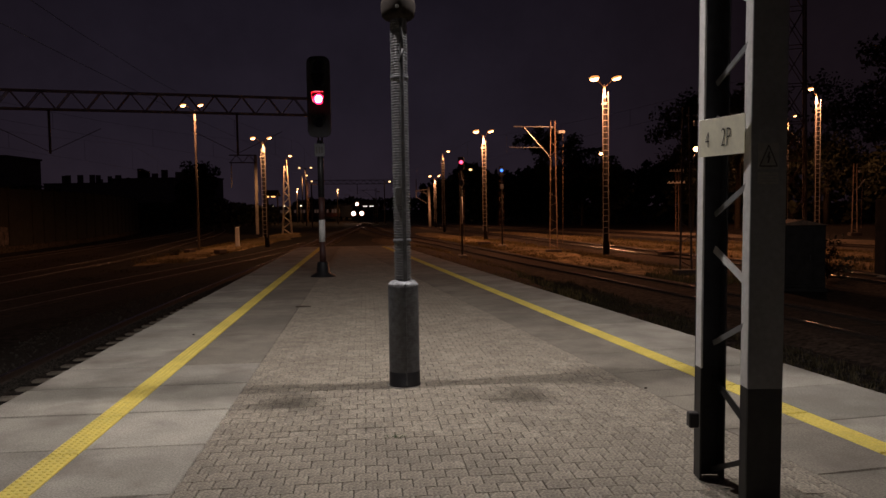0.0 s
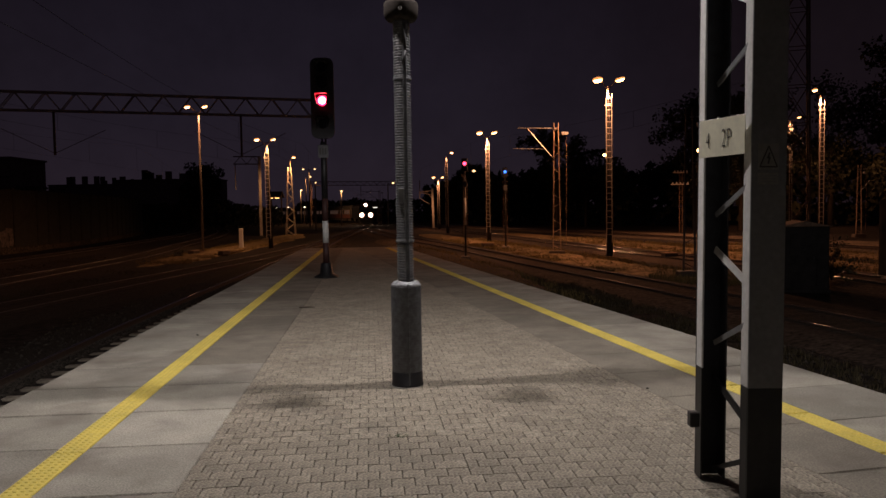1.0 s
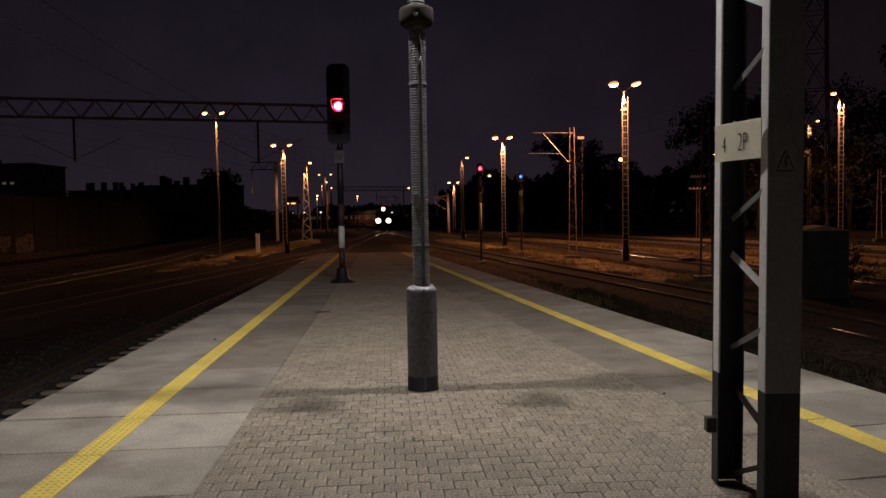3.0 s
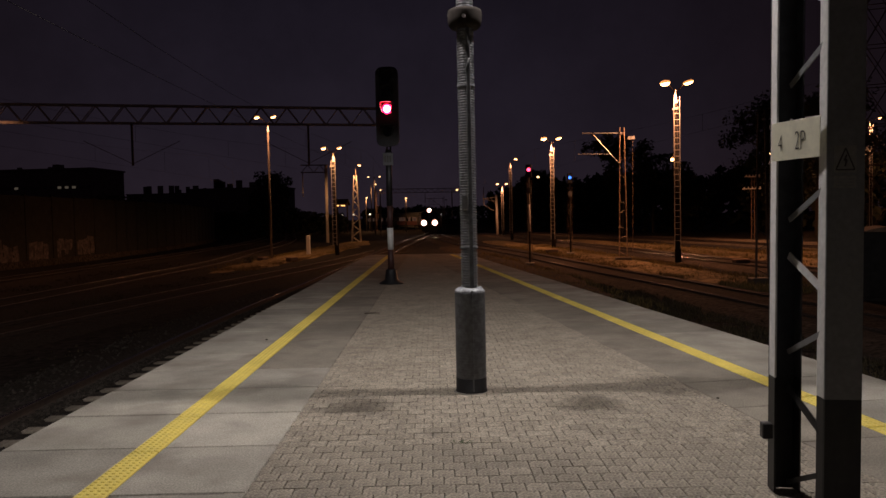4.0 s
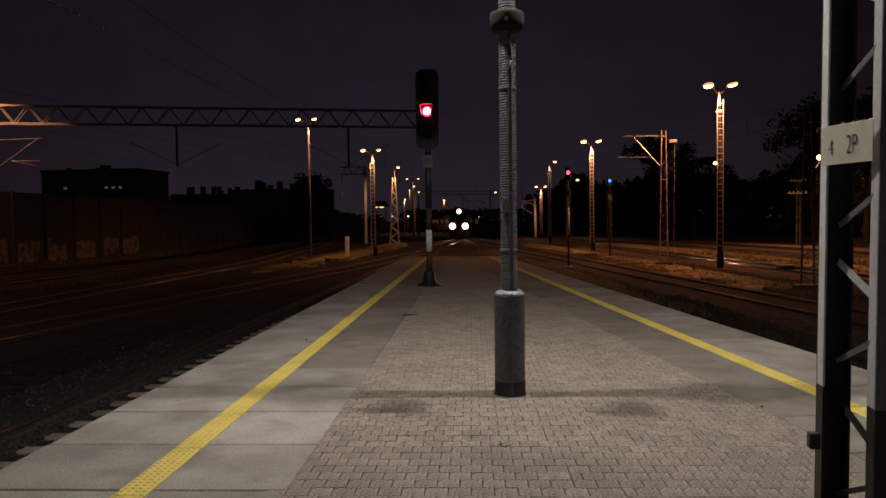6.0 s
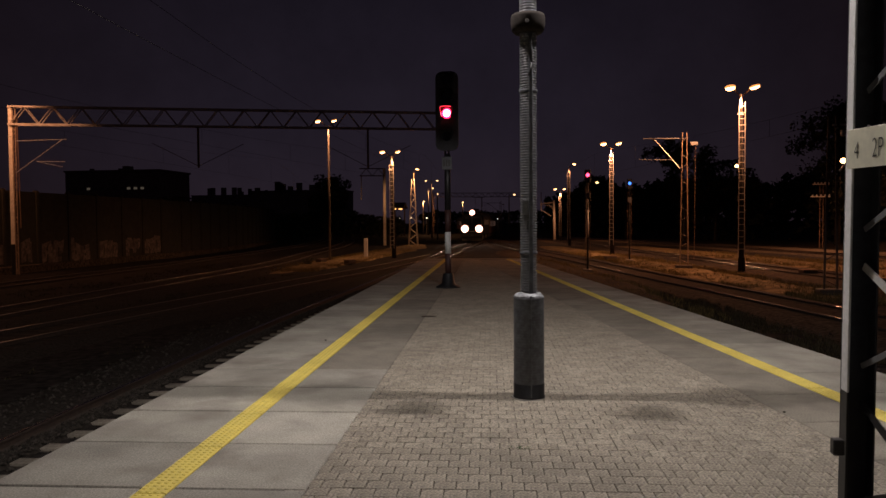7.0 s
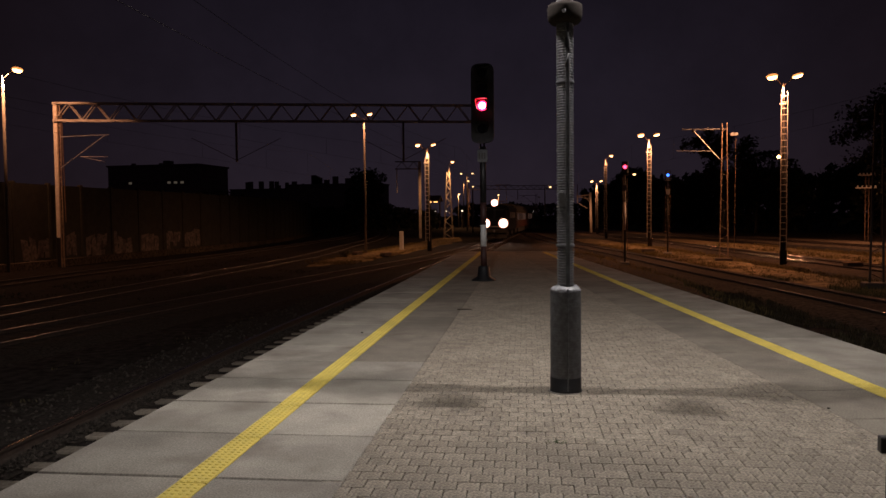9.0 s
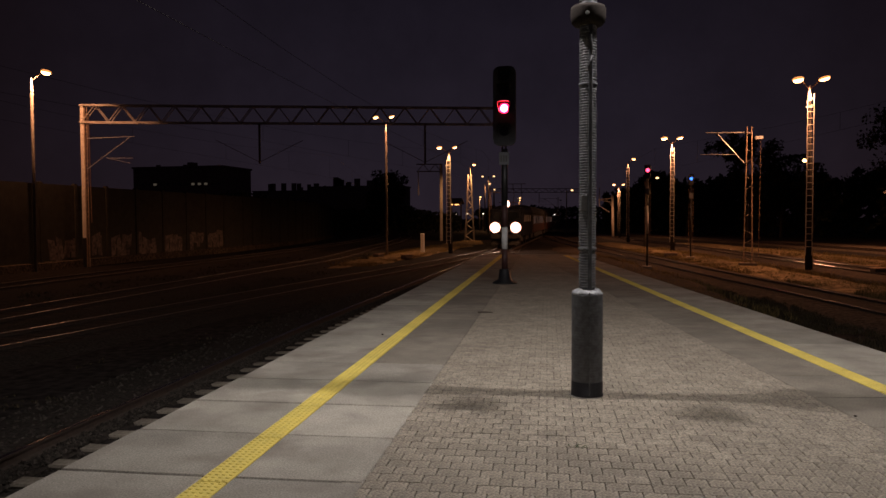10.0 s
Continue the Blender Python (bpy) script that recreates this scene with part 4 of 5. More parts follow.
def barrier_wall():
    line = spline([(x, y, 0) for x, y in WALL_LINE], 3.0)
    top = thing("barrier_wall", 0, 0, 0, "dark concrete panel wall with sprayed paint", "wall", kind="structure")
    for i, (p, q) in enumerate(zip(line, line[1:])):
        bm = bmesh.new()
        sweep(bm, [p, q], [(-0.06, GZ - 0.2), (0.06, GZ - 0.2), (0.06, 3.7), (-0.06, 3.7)])
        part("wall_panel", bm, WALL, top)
        bm = bmesh.new()
        sweep(bm, [p, q], [(0.062, GZ - 0.2), (0.34, GZ - 0.2), (0.30, GZ + 0.42), (0.062, GZ + 0.46)])
        part("wall_foot", bm, DIRT, top, "low earth bank along the wall")
        bm = bmesh.new()
        box(bm, p.x - 0.12, p.x + 0.12, p.y - 0.12, p.y + 0.12, GZ - 0.2, 3.8, 0.01)
        part("wall_post", bm, WALL, top)
    return top


barrier_wall()

# ---- catenary structures ----
def lattice_post(top, x, y, z0, z1, gap=0.36, along=(1, 0), mat=None, step=0.75, foot=None, thick=0.05):
    """two channel legs joined by battens, as parts of top (in its space); foot: the gap at the ground"""
    foot = gap if foot is None else foot
    ax, ay = along

    def gap_at(z):
        return foot + (gap - foot) * (z - z0) / (z1 - z0)
    for s in (-1, 1):
        bm = bmesh.new()
        box(bm, x - thick, x + thick, y - 0.05, y + 0.05, z0, z1, 0.012)
        for v in bm.verts:
            v.co += Vector((s * ax, s * ay, 0)) * gap_at(v.co.z) / 2
        part("leg", bm, mat or RUST, top)
    z = z0 + 0.5
    k = 0
    while z < z1 - 0.2:
        bm = bmesh.new()
        g = gap_at(z) / 2
        a = Vector((x - ax * g, y - ay * g - 0.04, z))
        b = Vector((x + ax * g, y + ay * g - 0.04, z + (0.22 if k % 2 else -0.22)))
        tube(bm, a, b, 0.018, n=4)
        part("batten", bm, mat or RUST, top)
        z += step
        k += 1


def catenary_mast(x, y, height, reach, label, side=-1, rz=0, mat=None):
    """a lattice mast with a bracket arm over the track on one side"""
    top = thing("catenary_mast", x, y, GZ, label, "catenary mast", "catenary masts", rz=rz)
    bm = bmesh.new()
    box(bm, -0.45, 0.45, -0.3, 0.3, -0.2, 0.28, 0.03)
    part("footing", bm, DARK_MAST, top)
    lattice_post(top, 0, 0, 0.1, height, 0.24, (1, 0), mat or RUSTY_LATTICE, 0.75, 0.46, 0.032)
    e = side * reach
    bar("arm", (0, -0.06, height - 0.35), (e, -0.06, height - 0.30), 0.035, GALVANISED, top)
    bar("strut", (side * 0.15, -0.06, height - 2.15), (e * 0.74, -0.06, height - 0.36), 0.035, GALVANISED, top)
    bar("registration_arm", (side * 0.7, -0.06, height - 1.55), (e * 1.12, -0.06, height - 1.50), 0.022, GALVANISED, top)
    for px, pz in ((e * 0.74, height - 0.36), (side * 0.18, height - 0.34), (side * 0.2, height - 2.1)):
        bm = bmesh.new()
        lathe(bm, [(0.03, pz - 0.12), (0.07, pz - 0.08), (0.04, pz - 0.03), (0.07, pz + 0.02), (0.03, pz + 0.08)], 8, px, -0.06)
        part("insulator", bm, BROWN, top)
    bm = bmesh.new()
    box(bm, 0.3, 0.72, -0.1, 0.1, height - 0.75, height - 0.55, 0.03)
    part("switch_box", bm, GALVANISED, top)
    bar("tension_wire", (0.55, 0, 0.6), (0.6, 0, height - 0.75), 0.02, RUST, top)
    return top


catenary_mast(6.72, 45.0, 7.85, 2.3, "rusty lattice catenary mast with a bracket arm")


def bracket_mast(x, y):
    top = thing("bracket_mast", x, y, GZ, "far pale mast with a rusty bracket frame over the line", "catenary mast", "catenary masts")
    bm = bmesh.new()
    tube(bm, (0, 0, -0.1), (-0.12, 0, 6.1), 0.22, 0.16, 12)
    part("pole", bm, PALE_MAST, top)
    bar("upper_arm", (-0.1, -0.1, 5.75), (-2.15, -0.1, 5.55), 0.07, PALE_MAST, top)
    bar("lower_arm", (-0.1, -0.1, 5.1), (-2.15, -0.1, 5.5), 0.05, LADDER, top)
    bar("drop_tube", (-2.0, -0.1, 4.55), (-2.0, -0.1, 7.3), 0.06, LADDER, top)
    bar("strut", (-2.0, -0.1, 4.6), (-0.5, -0.1, 3.7), 0.05, LADDER, top)
    bar("stay", (-1.0, -0.1, 5.6), (-0.2, -0.1, 4.6), 0.04, LADDER, top)
    return top


bracket_mast(-1.55, 114.8)
catenary_mast(-12.6, 150, 7.0, 3.5, "far catenary mast beside the line")
catenary_mast(34.5, 63.0, 6.0, 2.0, "rusty catenary mast beyond the hut", side=1)


def portal(x0, y0, x1, y1, top_z, depth, label, hangers, legs=(True, True), lit_arm=False, mat=None, stays=True):
    """a lattice beam on columns across the tracks; hangers: (share of the span, lower end)"""
    top = thing("catenary_portal", x0, y0, 0, label, "catenary portal", "catenary portals", rz=math.degrees(math.atan2(y1 - y0, x1 - x0)))
    span, mat = math.hypot(x1 - x0, y1 - y0), mat or PALE_MAST
    for k, x in ((0, 0.0), (1, span)):
        if legs[k]:
            if not stays:
                bm = bmesh.new()
                box(bm, x - 0.18, x + 0.18, -0.15, 0.15, GZ - 0.1, top_z, 0.02)
                part("leg", bm, mat, top, "solid pale leg")
                continue
            if lit_arm and not k:
                bm = bmesh.new()
                box(bm, -0.13, 0.08, -0.07, 0.07, GZ + 1.75, top_z + 0.06, 0.015)
                part("leg", bm, mat, top, "broad pale channel leg")
                # the leg is black below 1.75 m
                bm = bmesh.new()
                box(bm, -0.13, 0.08, -0.07, 0.07, GZ - 0.1, GZ + 1.75, 0.015)
                part("painted_foot", bm, BLACK_PAINT, top, "dark lower part of the leg")
            # far leg of the lit portal: its darkness is put into the colour
            lattice_post(top, x + (0.17 if lit_arm and not k else 0.0), 0.0, GZ - 0.1, top_z, 0.13 if lit_arm and not k else 0.22, (1, 0), BLACK_PAINT if lit_arm and k else RUSTY_LATTICE if lit_arm else mat, 0.5, None, 0.03 if lit_arm and not k else 0.05)
            if not (lit_arm and k):
                bar("down_pipe", (x + 0.42, -0.05, 1.5), (x + 0.34, -0.05, top_z - 0.5), 0.03, RUST, top)
    for z in (top_z, top_z - depth):
        for yy in (-0.2, 0.2):
            bm = bmesh.new()
            box(bm, -0.1, span + 0.1, yy - 0.04, yy + 0.04, z - 0.05, z + 0.05)
            part("chord", bm, LADDER if lit_arm else RUST, top)
    n = round(span / 0.75)
    for i in range(n):
        xa, xb = span * i / n, span * (i + 1) / n
        za, zb = (top_z, top_z - depth) if i % 2 else (top_z - depth, top_z)
        bm = bmesh.new()
        for yy in (-0.2, 0.2):
            tube(bm, (xa, yy, za), (xb, yy, zb), 0.03, n=4)
        part("diagonal", bm, LADDER if lit_arm else RUST, top)
    for share, low in hangers:
        x = span * share
        hang = part("hanger", box(bmesh.new(), x - 0.06, x + 0.06, -0.06, 0.06, low, top_z - depth, 0.01), RUST if stays else mat, top)
        if not stays:
            continue
        bar("stay", (x - 2.6, 0, top_z - depth - 1.0), (x, 0, low + 0.1), 0.018, RUST, hang)
        bar("stay", (x + 2.6, 0, top_z - depth - 1.0), (x, 0, low + 0.1), 0.018, RUST, hang)
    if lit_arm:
        bar("arm", (0.25, -0.1, top_z - 1.95), (3.0, -0.1, top_z - 1.82), 0.02, GALVANISED, top)
        bar("strut", (0.25, -0.1, top_z - 3.75), (2.75, -0.1, top_z - 1.85), 0.02, GALVANISED, top)
        bar("registration_arm", (1.35, -0.1, top_z - 3.1), (2.9, -0.1, top_z - 3.1), 0.014, GALVANISED, top)
        bar("steady_arm", (1.35, -0.1, top_z - 3.1), (2.75, -0.1, top_z - 3.4), 0.01, GALVANISED, top)
    return top


portal(-31.15, 38.85, -7.23, 46.5, 8.42, 1.0, "dark lattice portal spanning the tracks with hangers", ((0.409, 5.0), (0.806, 5.0)), lit_arm=True)
portal(-25.3, 92.15, -22.4, 92.9, 8.5, 0.9, "pale mast with a short lattice bracket beam and a drop tube", ((0.04, 4.6),), legs=(False, True), stays=False)
portal(-30, 172, -8, 178, 8.5, 0.9, "far lattice portal over the line", ((0.5, 5.2),), mat=RUST)


def overhead_line(pts, y0, y1, label):
    """contact wire and carrying wire over a track"""
    line = [p for p in spline([(x, y, 0) for x, y in pts], 4.0) if y0 < p.y < y1]
    top = thing("overhead_line", 0, 0, 0, label, "overhead line", "overhead lines")
    for z, r, sag, nm in ((RAIL_TOP + 5.4, 0.003, 0.0, "contact_wire"), (RAIL_TOP + 6.9, 0.003, 1.0, "carrying_wire")):
        bm = bmesh.new()
        n = len(line)
        pl = [p + Vector((0, 0, z - sag * abs(math.sin((p.y - 48) / 55 * math.pi)))) for p in line]
        sweep(bm, pl, [(-r, -r), (r, -r), (r, r), (-r, r)])
        part(nm, bm, WIRE, top)
    bm = bmesh.new()
    for p in [q for q in line if q.y > 24][::2]:
        za = RAIL_TOP + 6.9 - abs(math.sin((p.y - 48) / 55 * math.pi))
        tube(bm, (p.x, p.y, RAIL_TOP + 5.4), (p.x, p.y, za), 0.005, n=4)
    tagged(part("droppers", bm, WIRE, top), kind="stuff")
    return top


overhead_line(L1, 2, 200, "thin copper wires over the platform track")
overhead_line(L2, 2, 90, "thin copper wires over the second track")
overhead_line(L3, 2, 120, "thin copper wires over the siding")
overhead_line(R1, 18, 116, "thin copper wires over the curving track")


# ---- small signals ----
def yard_signal(x, y, lens_z, glow, label, white_post):
    top = thing("yard_signal", x, y, GZ, label, "railway signal", "yard signals")
    h = lens_z - GZ
    bm = bmesh.new()
    box(bm, -0.25, 0.25, -0.25, 0.25, -0.1, 0.22, 0.03)
    part("footing", bm, OLD_CONCRETE, top)
    part("post", lathe(bmesh.new(), [(0.055, 0.2), (0.045, h - 0.4)], 12), BLACK_PAINT, top)
    if white_post:
        part("white_band", lathe(bmesh.new(), [(0.058, h - 3.4), (0.058, h - 1.9)], 12), SIGNAL_WHITE, top, "white painted band")
    bm = bmesh.new()
    box(bm, -0.13, 0.13, -0.12, -0.08, h - 1.3, h - 0.95, 0.015)
    part("number_plate", bm, SLEEVE, top)
    bm = bmesh.new()
    box(bm, -0.17, 0.17, -0.06, 0.12, h - 0.4, h + 0.3, 0.04)
    head = part("signal_head", bm, BLACK_PAINT, top)
    bm = bmesh.new()
    tube(bm, (0, -0.07, h), (0, -0.09, h), 0.10, 0.09, 16)
    part("lens", bm, glow, head, "glowing lens")
    bm = bmesh.new()
    for i in range(9):
        a0, a1 = radians(-10 + i * 22), radians(-10 + (i + 1) * 22)
        bm.faces.new([bm.verts.new((0.14 * math.cos(a), yy, h + 0.14 * math.sin(a))) for a, yy in ((a0, -0.06), (a1, -0.06), (a1, -0.28), (a0, -0.28))])
    hood = part("hood", bm, BLACK_PAINT, head)
    hood.modifiers.new("thick", "SOLIDIFY").thickness = 0.008
    bm = bmesh.new()
    for sx in (-0.14, 0.14):
        tube(bm, (sx, 0.12, 0.2), (sx, 0.12, h - 0.6), 0.012, n=5)
    for k in range(9):
        tube(bm, (-0.14, 0.12, 0.5 + k * 0.38), (0.14, 0.12, 0.5 + k * 0.38), 0.010, n=5)
    part("ladder", bm, RUST, top)
    return top


yard_signal(1.21, 42.2, 4.2, RED_SMALL, "tall yard signal with white banded post showing red", True)
yard_signal(4.33, 53.0, 4.24, BLUE_GLOW, "shunting signal on a dark post showing blue", False)


# ---- small things of the yard ----
def marker_post(x, y):
    top = thing("marker_post", x, y, GZ, "short white concrete marker post on the verge", "marker post")
    bm = bmesh.new()
    box(bm, -0.15, 0.15, -0.10, 0.10, 0.0, 1.62, 0.025)
    part("post", bm, SIGNAL_WHITE, top)
    bm = bmesh.new()
    box(bm, -0.19, 0.19, -0.14, 0.14, -0.1, 0.16, 0.02)
    part("footing", bm, OLD_CONCRETE, top)


def point_machine(x, y, rz):
    top = thing("point_machine", x, y, GZ + 0.04, "low rusty point machine beside the track", "point machine", rz=rz)
    bm = bmesh.new()
    box(bm, -0.42, 0.42, -0.22, 0.22, 0.03, 0.26, 0.04)
    part("casing", bm, DARK_MAST, top)
    bm = bmesh.new()
    box(bm, -0.44, 0.44, -0.24, 0.24, 0.26, 0.30, 0.015)
    part("lid", bm, RUST, top)
    bar("rod", (0.4, 0, 0.15), (1.6, 0, 0.15), 0.03, RUST, top)


def relay_hut(x, y, rz):
    top = thing("relay_hut", x, y, GZ, "dark metal relay hut with a shallow roof", "hut", rz=rz)
    bm = bmesh.new()
    box(bm, -0.72, 0.72, -0.8, 0.8, 0.1, 2.1, 0.02)
    part("body", bm, HUT_PAINT, top)
    bm = bmesh.new()
    v = [bm.verts.new(p) for p in ((-0.80, -0.9, 2.1), (0.80, -0.9, 2.1), (0.80, 0.9, 2.1), (-0.80, 0.9, 2.1), (0.0, -0.9, 2.27), (0.0, 0.9, 2.27))]
    for f in ((0, 1, 4), (1, 2, 5, 4), (2, 3, 5), (3, 0, 4, 5), (0, 3, 2, 1)):
        bm.faces.new([v[k] for k in f])
    part("roof", bm, RUST, top, "rusty shallow roof")
    bm = bmesh.new()
    box(bm, -0.45, 0.35, -0.83, -0.80, 0.2, 1.95, 0.01)
    door = part("door", bm, HUT_PAINT, top)
    bar("handle", (0.25, -0.85, 1.0), (0.25, -0.85, 1.15), 0.015, BLACK_PAINT, door)
    bm = bmesh.new()
    box(bm, -0.77, 0.77, -0.85, 0.85, -0.1, 0.1, 0.02)
    part("plinth", bm, HUT_PAINT, top)


def cable_cabinet(x, y):
    top = thing("cable_cabinet", x, y, GZ, "tall dark cable cabinet on a plinth", "cabinet")
    bm = bmesh.new()
    box(bm, -0.5, 0.5, -0.35, 0.35, 0.2, 2.9, 0.02)
    part("body", bm, HUT_PAINT, top)
    for sx in (-1, 1):
        bm = bmesh.new()
        box(bm, min(0.01 * sx, 0.46 * sx), max(0.01 * sx, 0.46 * sx), -0.37, -0.35, 0.3, 2.75, 0.006)
        part("door", bm, HUT_PAINT, top)
    bm = bmesh.new()
    box(bm, -0.55, 0.55, -0.4, 0.4, -0.1, 0.2, 0.02)
    part("plinth", bm, OLD_CONCRETE, top)


def wooden_lamp(x, y, height):
    top = thing("street_lamp", x, y, GZ, "wooden pole with one small sodium lamp", "lamp post")
    part("pole", lathe(bmesh.new(), [(0.14, 0), (0.10, height + 0.4)], 10), BARK, top)
    bar("arm", (0, 0, height), (-0.6, -0.2, height + 0.1), 0.025, RUST, top)
    bm = bmesh.new()
    lathe(bm, [(0.07, height - 0.26), (0.22, height - 0.18), (0.28, height - 0.02), (0.18, height + 0.14), (0.05, height + 0.18)], 12, -0.7, -0.25)
    part("glowing_bowl", bm, SODIUM_GLOW, top, "glowing sodium bowl")
    spot_light("sodium_light", (x - 0.7, y - 0.3, GZ + height - 0.4), 3200, SODIUM, 176, 0.15)


marker_post(-15.75, 58.8)
point_machine(-14.6, 50.2, 70)
point_machine(-16.9, 51.0, 80)
point_machine(3.2, 55.5, 15)
point_machine(12.1, 40.6, 20)
relay_hut(11.65, 24.85, -12)
cable_cabinet(16.2, 27.0)
wooden_lamp(24.6, 71.0, 8.0)
catenary_mast(9.6, 29.6, 6.6, 2.0, "dark rusty lattice mast on a concrete foot", side=1, mat=DARK_MAST)


def lattice_tower(x, y, height, w):
    top = thing("lattice_tower", x, y, GZ, "dark steel lattice tower behind the hut", "tower", rz=-20)
    for sx in (-1, 1):
        for sy in (-1, 1):
            bar("leg", (sx * w, sy * w, -0.1), (sx * w * 0.75, sy * w * 0.75, height), 0.042, RUST, top, 5)
    k = int(height / 1.5)
    for i in range(k):
        z0, z1 = height * i / k, height * (i + 1) / k
        a, b = w * (1 - 0.25 * i / k), w * (1 - 0.25 * (i + 1) / k)
        for sy in (-1, 1):
            bar("brace", (-a, sy * a, z0), (b, sy * b, z1), 0.017, RUST, top, 4)
            bar("brace", (a, sy * a, z0), (-b, sy * b, z1), 0.017, RUST, top, 4)
            bar("ring_bar", (-b, sy * b, z1), (b, sy * b, z1), 0.017, RUST, top, 4)
    for i in range(k):
        z0, z1 = height * i / k, height * (i + 1) / k
        a, b = w * (1 - 0.25 * i / k), w * (1 - 0.25 * (i + 1) / k)
        for sx in (-1, 1):
            bar("brace", (sx * a, -a, z0), (sx * b, b, z1), 0.017, RUST, top, 4)


lattice_tower(14.15, 30.5, 13.5, 0.5)


def crossbar_mast(x, y):
    top = thing("telegraph_mast", x, y, GZ, "rusty mast with two short crossbars and insulators", "mast")
    lattice_post(top, 0, 0, 0, 6.4, 0.3, thick=0.035)
    for z, w in ((6.35, 0.85), (5.1, 1.05)):
        bm = bmesh.new()
        box(bm, -w, w * 0.8, -0.06, 0.06, z, z + 0.1)
        cross = part("crossbar", bm, PALE_MAST, top)
        for k in range(5):
            bm = bmesh.new()
            lathe(bm, [(0.05, z + 0.1), (0.09, z + 0.15), (0.05, z + 0.28)], 8, -w + 0.2 + k * w * 0.38, 0)
            part("insulator", bm, SIGNAL_WHITE, cross)


crossbar_mast(25.4, 81.2)


def far_lamp(x, y, z, heads, label, glow=None, r=0.22, watts=0):
    """a lamp far off: post, arm and glowing bowl"""
    top = thing("distant_lamp", x, y, GZ, label, "lamp mast", "distant lamps")
    h, r = z - GZ, r * 0.8
    part("pole", lathe(bmesh.new(), [(0.14, 0), (0.10, h - 0.3), (0.03, h)], 8), MAST, top)
    for s in heads:
        bar("arm", (0, 0, h - 0.1), (s * 1.0, -0.1, h + 0.1), 0.03, RUST, top)
        bm = bmesh.new()
        lathe(bm, [(r * 0.3, h - r * 0.7), (r, h - r * 0.3), (r * 1.1, h), (r * 0.3, h + r * 0.6)], 10, s * 1.05, -0.15)
        part("glowing_bowl", bm, glow or FAR_GLOW, top, "glowing bowl")
        if watts:
            spot_light("sodium_light", (x + s * 1.05, y - 0.15, z - 0.3), watts, WARM, 160, 0.15)


for x, y, z in ((-44.7, 184.7, 2.9), (-43.1, 185, 2.9), (-41.0, 185.5, 2.8), (-38.3, 186.1, 2.9), (-34.3, 186.9, 2.9)):
    far_lamp(x, y, z, (0.1,), "low distant lamp with a pale glow", PALE_GLOW, 0.30)
far_lamp(-24.3, 137.9, 9.4, (-1, 1), "distant double lamp mast", watts=300)
far_lamp(-30.3, 167.5, 9.4, (1,), "distant lamp mast by the curve", r=0.3, watts=2000)
far_lamp(-20.8, 123.3, 6.4, (0.1,), "distant lamp post with a dim glow", r=0.16)
far_lamp(-20.2, 150, 5.7, (0.1,), "distant lamp post with a dim glow", r=0.24, watts=500)
far_lamp(-10.9, 149.6, 7.1, (1,), "distant lamp mast by the line", r=0.28)
far_lamp(2.2, 80.0, 5.7, (1,), "distant lamp mast behind the yard signal", r=0.2)
far_lamp(-32.9, 175, 6.7, (0.2,), "distant lamp post by the curve", r=0.26, watts=1300)


def far_canopy(x, y, z, w, label, glow, lamps, rz=0):
    """a distant roof on posts, with lamps under it"""
    top = thing("station_canopy", x, y, GZ, label, "canopy", rz=rz)
    h = z - GZ
    bm = bmesh.new()
    sweep(bm, [Vector((-w / 2, 0, 0)), Vector((w / 2, 0, 0))], [(-2.2, h), (0, h + 1.1), (2.2, h), (2.2, h - 0.2), (0, h + 0.7), (-2.2, h - 0.2)])
    part("roof", bm, RUST, top)
    for k in (-0.4, 0.4):
        bm = bmesh.new()
        box(bm, k * w - 0.12, k * w + 0.12, -0.12, 0.12, -0.1, h + 0.6)
        part("post", bm, RUST, top)
    for k in range(lamps):
        cx = -w / 2 + (k + 0.5) * w / lamps
        bm = bmesh.new()
        box(bm, cx - w / lamps * 0.33, cx + w / lamps * 0.33, -2.3, -2.22, h - 0.42, h - 0.22, 0.03)
        part("strip_lamp", bm, glow, top, "glowing strip lamp")


far_canopy(-34.4, 156.2, 4.9, 2.6, "small lit shelter roof by the curve", ORANGE_STRIP, 2)
far_canopy(-19.5, 200, 2.9, 5.0, "distant station canopy with white strip lamps", WHITE_STRIP, 3)


